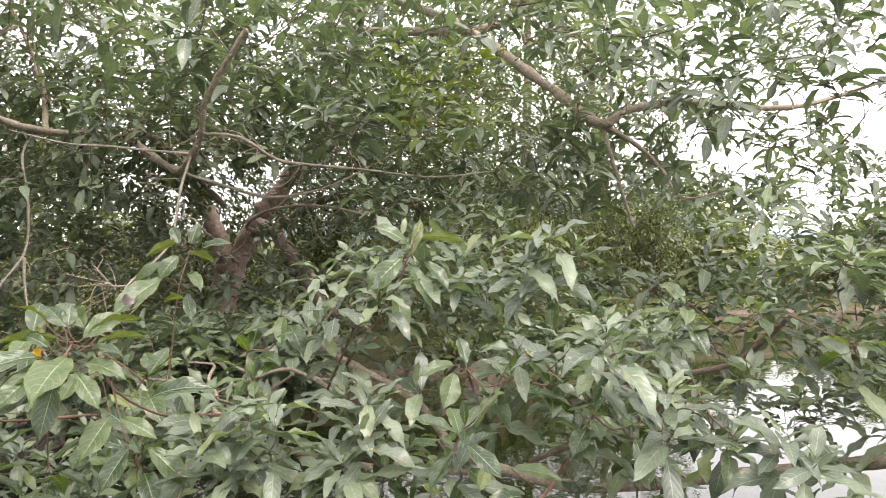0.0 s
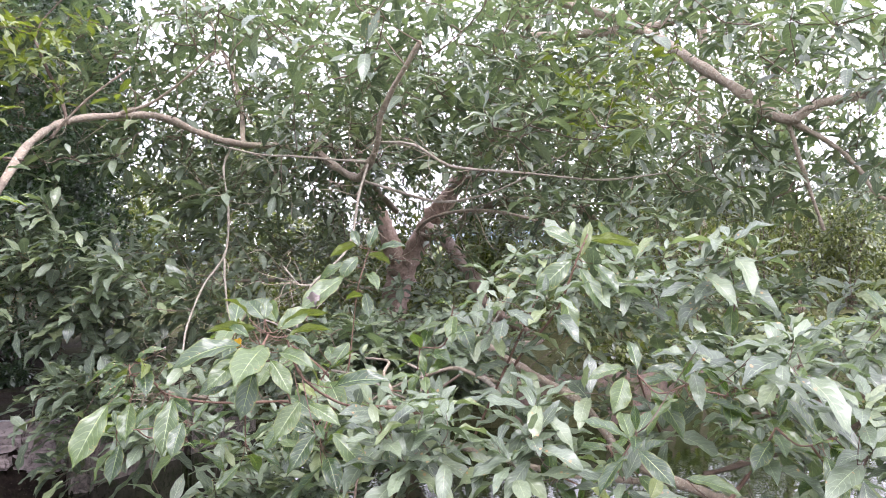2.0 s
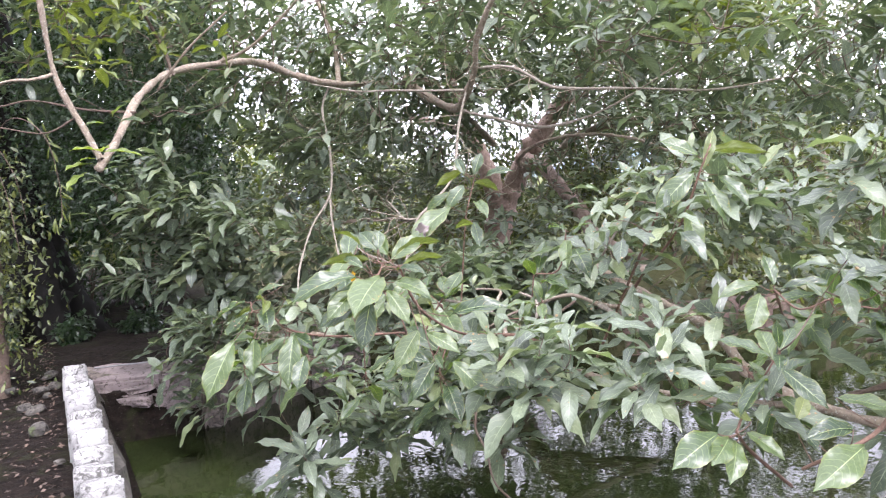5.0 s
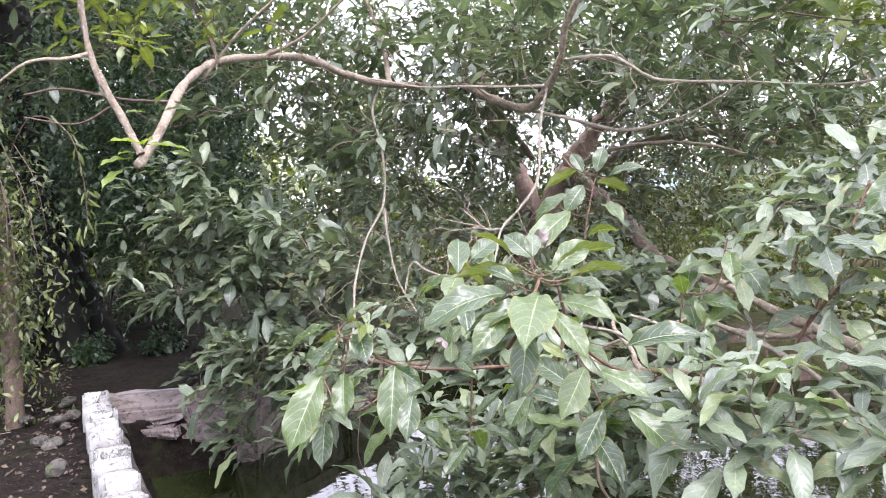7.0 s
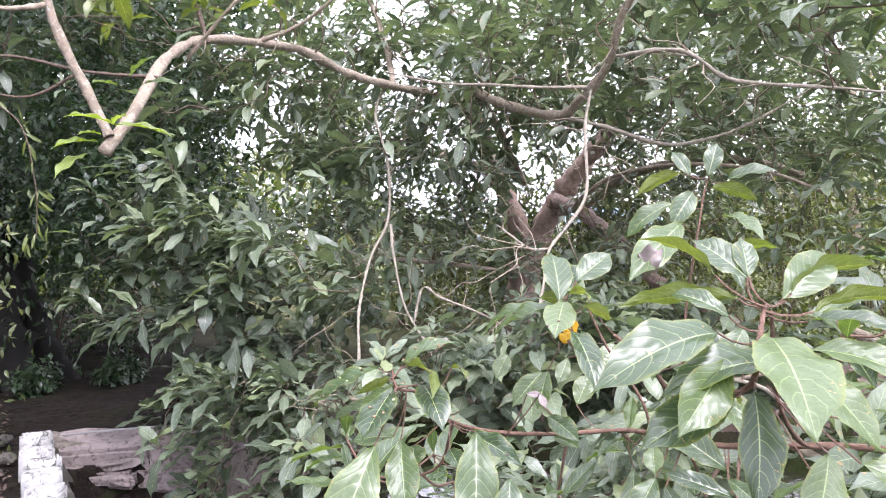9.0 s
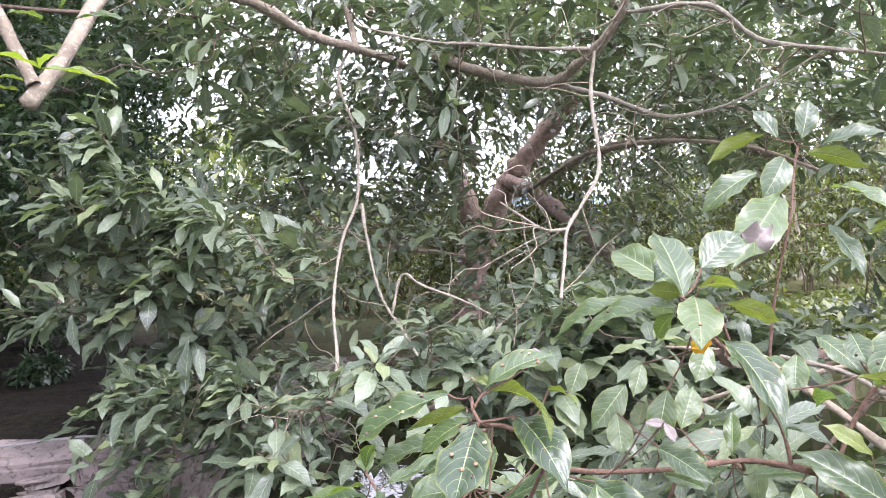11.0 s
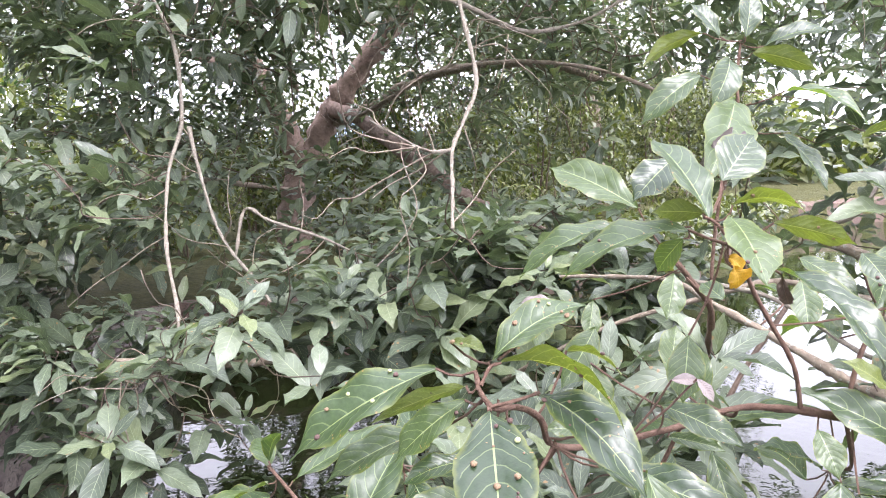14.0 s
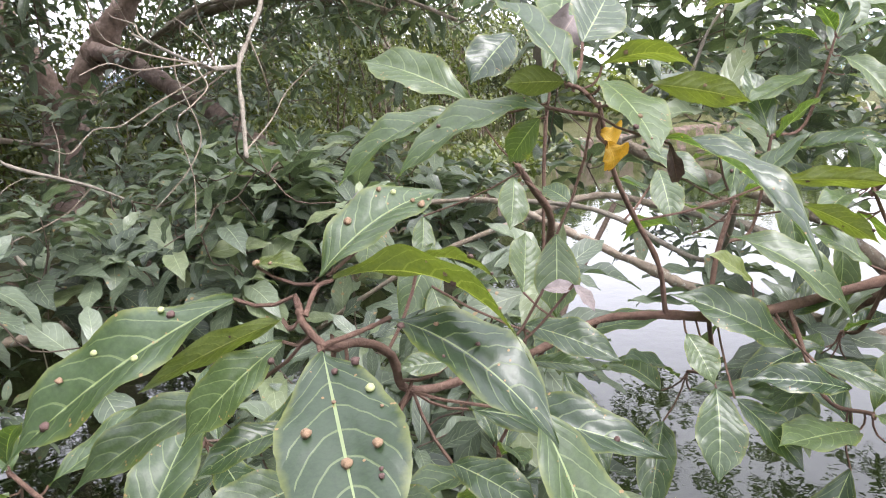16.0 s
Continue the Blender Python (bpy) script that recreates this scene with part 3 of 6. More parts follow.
def grow(points, limbs, tubes, org, r, thick=0.006, knee=0.15):
    """Joins each twig end to the nearest wood by a thin curved twig, working outwards, and gives each end's direction."""
    wood = np.vstack([line for line, _, _ in limbs])
    dist = np.array([np.min(np.linalg.norm(wood - p, axis=1)) for p in points])
    heads = []
    pool = wood
    for k in np.argsort(dist):
        p = points[k]
        d = np.linalg.norm(pool - p, axis=1)
        q = pool[np.argmin(d)]
        gap = d.min()
        sag = np.array((0, 0, knee * gap))
        b1 = q + (p - q) * 0.33 + r.normal(size=3) * 0.09 * gap - sag * 0.8
        b2 = q + (p - q) * 0.68 + r.normal(size=3) * 0.09 * gap - sag
        line = smooth_line([q, b1, b2, p], 3)
        tubes.add(line - org, min(thick * (0.8 + 0.6 * gap), thick * 1.7), thick * 0.5, 3)
        pool = np.vstack([pool, line[3:-2:2]]) if gap > 0.2 else pool
        heads.append((p, line[-1] - line[-3]))
    return heads


def crown(name, tree, points, limbs, leaf, count, length, shapes, label, seed, droop=0.3, lean=(0, 0, 1.0), twig_mat=None, thick=0.006, sweep=(0, 0, 0)):
    r = np.random.default_rng(seed)
    org = np.array(tree.location)
    tubes = Tubes()
    P, W, N, S = [], [], [], []
    for at, way in grow(np.asarray(points), limbs, tubes, org, r, thick):
        axis = way / (np.linalg.norm(way) + 1e-9) + np.array(lean) + 0.3 * r.normal(size=3)
        a, b, c, d = rosette(r, at, axis, int(count + r.integers(-2, 3)), length * r.uniform(0.75, 1.15), droop)
        P += a
        W += list(np.array(b) + np.array(sweep))
        N += c
        S += d
    tagged(tubes.make("twig_wood", twig_mat or bark_twig, tree), kind="stuff")
    return leaf_mesh(name, np.array(P) - org, W, N, S, shapes, leaf, tree, label, seed)


def high_crown(x, y, z):
    low = 2.1 + 0.12 * abs(x + 2.5) * (x < -2.5)
    east, west = 0.85 - 0.29 * y, -1.95 - 0.18 * (y - 1.8)
    if west < x < east:
        low = max(low, 1.45 + 0.14 * y)
    cut = -0.30 + 0.38 * min(1, max(0, x - 1.2) / 2) + 0.16 * min(1, max(0, -3.4 - x))
    open_side = x > 0.4 + 0.1 * (y - 9) and y > 6.5 and z > 2.5 + 0.12 * (y - 7)
    return low < z < 2.0 + 0.36 * y and clump((x, y, z), 0.9, cut + (0.25 if open_side else 0.0))


rc = np.random.default_rng(21)
pts = np.vstack([
    boxed(rc, 6000, (-7.5, 5.4, 1.9), (6.0, 12.0, 6.0), high_crown),
    boxed(rc, 380, (-6.5, 7.5, 1.3), (-0.5, 13.0, 2.4), lambda x, y, z: clump((x, y, z), 1.2, -0.05) and not -1.95 - 0.18 * (y - 1.8) < x < 0.25 - 0.29 * y),
    boxed(rc, 110, (-5.6, 8.5, 1.7), (-3.7, 12.0, 2.7), lambda x, y, z: clump((x, y, z), 1.2, -0.1)),
    boxed(rc, 240, (-5.5, 13.9, 1.9), (0.5, 16.5, 5.5), lambda x, y, z: clump((x, y, z), 1.0, -0.2)),
    boxed(rc, 200, (-6.0, 13.9, 2.2), (-0.8, 16.0, 4.4), lambda x, y, z: clump((x, y, z), 1.3, -0.3)),
    boxed(rc, 360, (-6.0, 5.6, 2.2), (2.5, 9.5, 4.2), high_crown),
    boxed(rc, 280, (-4.3, 9.0, 2.7), (-2.0, 12.8, 4.6), lambda x, y, z: clump((x, y, z), 1.4, -0.05)),
    boxed(rc, 140, (-5.8, 6.8, 2.6), (-3.3, 11.0, 5.2), lambda x, y, z: clump((x, y, z), 1.1, -0.1)),
    boxed(rc, 220, (-3.0, 13.2, 2.7), (1.6, 16.5, 5.6), lambda x, y, z: clump((x, y, z), 1.2, -0.2)),
    boxed(rc, 170, (-3.3, 9.5, 2.6), (-0.3, 12.6, 4.4), lambda x, y, z: clump((x, y, z), 1.3, -0.15) and z > 1.0 + 0.16 * y),
    boxed(rc, 140, (-7.6, 9.3, 1.9), (-5.5, 12.5, 3.8), lambda x, y, z: clump((x, y, z), 1.2, -0.2)),
    boxed(rc, 45, (-5.6, 9.8, 1.8), (-3.9, 12.6, 3.1), lambda x, y, z: clump((x, y, z), 1.4, -0.1)),
    boxed(rc, 200, (-5.2, 13.8, 2.6), (0.3, 15.8, 4.6), lambda x, y, z: clump((x, y, z), 1.3, -0.3)),
    boxed(rc, 380, (-4.0, 4.0, 2.4), (4.2, 5.8, 4.0), lambda x, y, z: clump((x, y, z), 1.1, -0.05) and z > 2.3 + 0.12 * (y - 4)),
])
# the long bare branches hang free of leaves on their open side
free = np.vstack([line[len(line) // 3:] for line, a, _ in WOODLINES if 0.012 < a < 0.051 and line[:, 1].min() < 6.5])
free = np.vstack([free + k * np.array((0.16, -0.35, -0.10)) for k in range(4)])
pts = pts[[np.min(np.linalg.norm(free - p, axis=1)) > 0.34 for p in pts]]
crown("crown", fig_tree, pts, WOODLINES, leaf_fig, 8, 0.215, FAR, "dense dark green fig leaves with sky showing through", 31, droop=0.14)
arch_pts = boxed(rc, 70, (-4.5, 3.2, 2.4), (-3.3, 4.4, 3.3), lambda x, y, z: clump((x, y, z), 1.8, -0.15) and z > 2.45 + 0.35 * (y - 3.6))
crown("arch_foliage", fig_tree, arch_pts, WOODLINES, leaf_yellow_green, 7, 0.15, MID, "bright green leaves lit from above over the arching branch", 33, thick=0.003)
low_pts = np.vstack([
    boxed(rc, 330, (-4.65, 4.2, -0.35), (-1.4, 6.6, 1.1), lambda x, y, z: clump((x, y, z), 1.2, -0.25) and (0.5 - 0.1 * (y - 4.6) if x > -2.9 else 0.1 - 0.1 * (y - 4.6)) < z < 0.75 + 0.3 * math.sin(x * 2) and (y > 4.7 or x < -2.4) and z > 0.36 * (y - 5.3)),
    boxed(rc, 56, (-4.9, 5.0, 0.4), (-4.2, 6.2, 1.7)),
    boxed(rc, 22, (-5.5, 5.1, 1.2), (-4.8, 6.0, 2.0)),
    boxed(rc, 90, (-2.2, 5.0, 0.6), (-0.9, 6.2, 1.15)),
    boxed(rc, 60, (-3.4, 7.0, 0.8), (-1.6, 8.4, 1.5), lambda x, y, z: clump((x, y, z), 1.3, -0.15)),
    boxed(rc, 130, (-5.0, 6.2, 0.3), (-1.3, 7.6, 1.1), lambda x, y, z: clump((x, y, z), 1.2, -0.15) and z > 0.3 + 0.25 * (y - 6.2)),
    boxed(rc, 60, (-2.8, 4.6, 0.4), (-1.6, 5.8, 1.1), lambda x, y, z: clump((x, y, z), 1.3, -0.1)),
])
crown("low_foliage", fig_tree, low_pts, WOODLINES, leaf_fig, 8, 0.225, BROAD, "low drooping boughs of fig leaves over the water", 32, droop=0.12, lean=(-0.1, -0.35, 1.8), thick=0.004)

shoot_pts = boxed(rc, 26, (-0.35, 4.7, 2.45), (0.55, 5.5, 3.05))
crown("shoot_foliage", fig_tree, shoot_pts, WOODLINES, leaf_yellow_green, 7, 0.17, MID, "bright yellow-green young leaves at the crown's edge", 35, droop=0.25, thick=0.003)
bough_pts = np.vstack([
    boxed(rc, 560, (-4.85, 5.0, -0.1), (-3.4, 7.4, 2.5), lambda x, y, z: clump((x, y, z * 1.9), 1.1, -0.05 + 0.1 * z) and x < -3.3 - 0.12 * z and z > 0.2 + 0.42 * (y - 5.3)),
    boxed(rc, 110, (-5.4, 4.9, 0.2), (-4.3, 6.2, 2.2), lambda x, y, z: clump((x, y, z), 1.4, -0.05) and (z > 0.9 or x > -4.7)),
    boxed(rc, 60, (-4.5, 4.8, -0.1), (-3.6, 5.6, 0.8), lambda x, y, z: clump((x, y, z), 1.4, -0.2)),
])
crown("bough_foliage", fig_tree, bough_pts, WOODLINES, leaf_fig, 7, 0.25, MID, "glossy fig leaves on boughs before the dark woods", 34, droop=0.12, lean=(-0.35, -0.6, 1.3), thick=0.004, sweep=(-0.7, -0.5, -0.22))

# ---- the young fig tree that reaches over the water from the near bank ----
near_fig = tagged(new("young_fig_tree"), "young fig tree with large glossy gall-spotted leaves leaning over the pond", "tree")
near_fig.location = (2.0, -0.9, 0)
WOODLINES.clear()
limb("trunk", [(1.9, -0.85, -0.75), (2.1, 0.2, 0.3), (2.2, 1.2, 0.8), (2.05, 2.2, 1.0)], 0.11, 0.06, bark_fig, near_fig, 10)
limb("branch", [(-0.80, 3.45, 0.72), (-0.83, 3.3, 0.82), (-0.92, 3.14, 0.91), (-1.06, 3.10, 0.926), (-1.21, 3.106, 0.912), (-1.37, 3.106, 0.908), (-1.48, 3.13, 0.922)], 0.0105, 0.0075, bark_stem, near_fig, 10, knots=0.05, label="smooth red-brown branch with leaf scars")
limb("limb", [(2.05, 2.2, 1.0), (1.8, 3.4, 0.6), (0.9, 4.2, 0.25), (0.4, 4.1, 0.36), (0.04, 3.9, 0.56), (-0.02, 4.0, 0.62), (-0.18, 4.1, 0.79), (-0.41, 4.2, 0.90), (-0.63, 4.3, 1.0), (-0.82, 4.4, 1.11)], 0.034, 0.021, bark_branch, near_fig, 8, label="thick grey-brown broken limb")
limb("branch", [(-0.43, 4.2, 0.9), (-0.56, 4.2, 0.87), (-0.75, 4.2, 0.89), (-0.93, 4.3, 0.93), (-1.13, 4.4, 0.87), (-1.49, 4.6, 0.71), (-1.9, 4.9, 0.4)], 0.015, 0.008, bark_branch, near_fig, label="pale bent branch")
limb("branch", [(-0.75, 4.2, 0.89), (-0.59, 4.0, 0.83), (-0.45, 3.9, 0.75), (-0.3, 3.8, 0.6)], 0.016, 0.01, wood_dead, near_fig)
limb("twig", [(-0.80, 4.35, 1.10), (-0.73, 4.2, 1.16), (-0.64, 4.2, 1.3), (-0.57, 4.2, 1.44), (-0.45, 4.2, 1.56)], 0.009, 0.004, wood_dead, near_fig, 5, label="pale leafless twig")
limb("branch", [(0.5, 3.7, 0.8), (1.1, 3.6, 0.98), (1.37, 3.5, 1.06), (1.49, 3.4, 1.19), (1.57, 3.3, 1.31)], 0.018, 0.01, bark_twig, near_fig)
limb("branch", [(0.4, 3.5, 0.6), (0.82, 3.6, 0.73), (0.96, 3.5, 0.81), (1.06, 3.4, 0.93), (1.12, 3.3, 1.03)], 0.015, 0.008, bark_twig, near_fig)
limb("branch", [(-0.9, 3.2, 0.05), (-1.1, 3.2, 0.19), (-1.21, 3.4, 0.28), (-1.33, 3.6, 0.37), (-1.3, 3.9, 0.6), (-0.9, 4.25, 0.9)], 0.004, 0.009, bark_twig, near_fig)
# stems of the clusters beside the path
limb("branch", [(-1.62, 4.6, 0.93), (-1.5, 4.45, 0.95), (-1.34, 4.22, 0.967), (-1.29, 3.97, 0.935), (-1.19, 3.79, 0.868), (-1.156, 3.64, 0.842), (-1.09, 3.58, 0.804), (-0.8, 3.45, 0.7), (-0.3, 3.75, 0.5), (0.3, 4.08, 0.38)], 0.006, 0.018, bark_branch, near_fig, 8, label="grey-brown branch low over the water")
limb("branch", [(-1.25, 4.3, 0.95), (-1.11, 4.11, 0.938), (-1.053, 3.953, 0.91), (-1.026, 3.80, 0.866), (-1.011, 3.66, 0.846), (-1.09, 3.48, 0.92), (-1.19, 3.33, 1.02), (-1.30, 3.19, 1.07)], 0.009, 0.006, wood_dead, near_fig, 7)
limb("branch", [(-1.42, 3.7, 0.86), (-1.484, 3.517, 1.02), (-1.555, 3.452, 1.104), (-1.6, 3.41, 1.15)], 0.009, 0.006, bark_stem, near_fig, 6)
limb("stem", [(-1.48, 3.13, 0.922), (-1.504, 3.113, 1.01), (-1.552, 3.105, 1.094), (-1.596, 3.085, 1.166), (-1.633, 3.055, 1.26)], 0.0045, 0.0035, bark_stem, near_fig, 6)
limb("stem", [(-1.40, 3.13, 0.91), (-1.36, 3.16, 1.0), (-1.31, 3.18, 1.08)], 0.005, 0.004, bark_stem, near_fig, 6)
limb("stem", [(-1.48, 3.13, 0.922), (-1.57, 3.18, 0.914), (-1.73, 3.09, 0.916), (-1.885, 2.985, 0.938), (-1.970, 2.868, 0.992), (-1.993, 2.823, 1.047), (-2.026, 2.786, 1.077), (-2.059, 2.761, 1.086), (-2.077, 2.766, 1.109)], 0.0065, 0.0034, bark_stem, near_fig, 8, knots=0.05)
limb("stem", [(-1.06, 3.10, 0.92), (-1.15, 2.9, 0.98), (-1.22, 2.68, 1.12), (-1.24, 2.56, 1.30)], 0.0065, 0.0045, bark_stem, near_fig, 6)
limb("stem", [(-0.7, 3.5, 0.66), (-0.45, 3.4, 1.2), (-0.3, 3.5, 1.55)], 0.0065, 0.0045, bark_stem, near_fig, 6)
limb("stem", [(-1.420, 3.700, 0.860), (-1.390, 3.720, 1.200), (-1.352, 3.694, 1.435), (-1.330, 3.741, 1.567), (-1.312, 3.765, 1.649)], 0.0045, 0.003, bark_stem, near_fig, 6)
limb("stem", [(-0.538, 3.608, 0.965), (-0.441, 3.496, 1.128), (-0.267, 3.418, 1.349), (-0.164, 3.391, 1.603), (-0.120, 3.437, 1.711)], 0.008, 0.004, bark_stem, near_fig, 6)
limb("stem", [(0.238, 3.673, 0.706), (0.139, 3.224, 0.969), (0.091, 3.003, 1.126)], 0.008, 0.004, bark_stem, near_fig, 6)
limb("stem", [(0.124, 2.962, 0.397), (-0.020, 2.603, 0.644), (-0.066, 2.485, 0.747)], 0.008, 0.004, bark_stem, near_fig, 6)
limb("stem", [(0.505, 3.026, 0.740), (0.320, 2.526, 0.748), (0.117, 2.441, 0.658)], 0.009, 0.005, bark_stem, near_fig, 6)
limb("stem", [(-1.372, 2.493, 1.110), (-1.334, 2.463, 1.155), (-1.286, 2.437, 1.189), (-1.274, 2.430, 1.257), (-1.261, 2.466, 1.316)], 0.008, 0.0045, bark_stem, near_fig, 6)
limb("stem", [(-2.077, 2.766, 1.109), (-2.078, 2.769, 1.121), (-2.080, 2.772, 1.132)], 0.004, 0.0025, bark_stem, near_fig, 6)
limb("stem", [(-2.074, 2.766, 1.114), (-2.061, 2.777, 1.133), (-2.047, 2.774, 1.139)], 0.0026, 0.002, bark_stem, near_fig, 6)
limb("stem", [(-2.064, 2.758, 1.089), (-2.030, 2.759, 1.096), (-2.002, 2.773, 1.099)], 0.0026, 0.002, bark_stem, near_fig, 6)
limb("stem", [(-1.685, 2.965, 1.257), (-1.696, 2.984, 1.278), (-1.707, 3.000, 1.286)], 0.003, 0.0025, bark_stem, near_fig, 6)
limb("stem", [(-1.686, 2.964, 1.247), (-1.698, 3.011, 1.252), (-1.705, 3.068, 1.259)], 0.003, 0.0025, bark_stem, near_fig, 6)
HERO_CURL = (0.15, 0.5, 0.95, 1.4, 2.3)
HERO = [leaf_shape(8, 40, fo, HERO_CURL[k], wa, wi, 50 + k, 17, 0.017) for k, (fo, wa, wi) in enumerate(
    ((0.20, 0.11, 0.18), (0.32, 0.13, 0.18), (0.40, 0.12, 0.18), (0.34, 0.11, 0.18), (1.3, 0.5, 0.2)))]
HERO_MESH = {}


def hero_mesh(k, material):
    if (k, material.name) not in HERO_MESH:
        v, f, u = HERO[k]
        me = bpy.data.meshes.new("leaf")
        me.from_pydata(v.tolist(), [], f.tolist())
        me.uv_layers.new(name="uv").data.foreach_set("uv", u.astype(np.float32).ravel())
        me.polygons.foreach_set("use_smooth", np.ones(len(f), dtype=bool))
        me.materials.append(material)
        HERO_MESH[k, material.name] = me
    return HERO_MESH[k, material.name]


rh = np.random.default_rng(77)
STALK_MESH = bpy.data.meshes.new("stalk")
STALK_MESH.from_pydata([(0.5 * math.cos(k * 1.2566), j / 3, 0.5 * math.sin(k * 1.2566) - 8 * (j / 3) * (1 - j / 3)) for j in range(4) for k in range(5)], [],
                       [(5 * j + k, 5 * j + (k + 1) % 5, 5 * j + 5 + (k + 1) % 5, 5 * j + 5 + k) for j in range(3) for k in range(5)])
STALK_MESH.materials.append(bark_stem)


def single_leaf(base, way, up, length, wide=0.21, material=None, name="leaf", label="", tree=None, curled=False, shape=None):
    tree = tree or near_fig
    way = Vector(way).normalized()
    side = way.cross(Vector(up)).normalized()
    top = side.cross(way)
    wood = np.vstack([line for line, _, _ in WOODLINES])
    gap = np.linalg.norm(wood - np.array(base), axis=1)
    ob = new(name, hero_mesh(4 if curled else int(rh.integers(0, 3)) if shape is None else shape, material or leaf_hero))
    m = Matrix((side, way, top)).transposed().to_4x4()
    m.translation = Vector(base) - Vector(tree.location)
    ob.parent = tree
    place = m @ Matrix.Diagonal((length * wide / 0.21, length, length, 1))
    ob.matrix_local = place
    if tree is near_fig and gap.min() < 0.24:
        reach = Vector(wood[np.argmin(gap)]) - Vector(base)
        turn = reach.to_track_quat("Y", "Z").to_matrix().to_4x4()
        stalk = new("stalk", STALK_MESH)
        stalk.parent = ob
        stalk.matrix_local = place.inverted() @ Matrix.Translation(m.translation) @ turn @ Matrix.Diagonal((0.0036, reach.length, 0.0036, 1))
    if label:
        tagged(ob, label)
    return ob


def leaf_between(base, tip, up, wide=0.4, shape=1, material=None, greens=0, browns=0):
    """A large leaf from its base to its tip: up is where its upper side looks, wide its width over its length, shape its curl."""
    chord = Vector(tip) - Vector(base)
    half = HERO_CURL[shape] / 2
    way = chord.normalized()
    top = way.cross(Vector(up)).cross(way).normalized()
    leaf = single_leaf(base, way * math.cos(half) + top * math.sin(half), top * math.cos(half) - way * math.sin(half),
                       chord.length * half / math.sin(half), wide * 0.21 / 0.36 * math.sin(half) / half, material, shape=shape)
    for _ in range(greens):
        gall(leaf, rh.uniform(-0.9, 0.9), rh.uniform(0.2, 0.8), rh.uniform(0.0026, 0.004), True)
    for _ in range(browns):
        gall(leaf, rh.uniform(-0.8, 0.8), rh.uniform(0.1, 0.85), rh.uniform(0.0013, 0.0040))
    return leaf


GALL_MESHES = []
for gall_mat, gall_seed in ((gall_green, 1), (gall_brown, 2), (gall_tan, 3)):
    gr = np.random.default_rng(gall_seed)
    bm = bmesh.new()
    bmesh.ops.create_icosphere(bm, subdivisions=2, radius=1.0)
    for v in bm.verts:
        v.co *= 1 + (0.05 if gall_seed == 1 else 0.11) * gr.normal()
    me = bpy.data.meshes.new("gall")
    bm.to_mesh(me)
    bm.free()
    me.polygons.foreach_set("use_smooth", np.ones(len(me.polygons), dtype=bool))
    me.materials.append(gall_mat)
    GALL_MESHES.append(me)


def gall(leaf, across, along, size, green=False):
    """A small lump on a leaf: across from -1 to 1, along from 0 to 1, its radius in metres."""
    me = leaf.data
    spot = min(me.vertices, key=lambda v: (v.co.x - across * 0.17) ** 2 + (v.co.y - along) ** 2).co
    ob = new("gall", GALL_MESHES[0] if green else GALL_MESHES[int(rh.integers(1, 3))])
    ob.parent = leaf
    k = leaf.scale
    ob.matrix_local = Matrix.Translation((spot.x, spot.y, spot.z + 0.6 * size / k.z)) @ Matrix.Diagonal((size / k.x, size / k.y, 0.8 * size / k.z, 1))
    return tagged(ob, "round yellow-green gall" if green else "dark brown scabby gall")


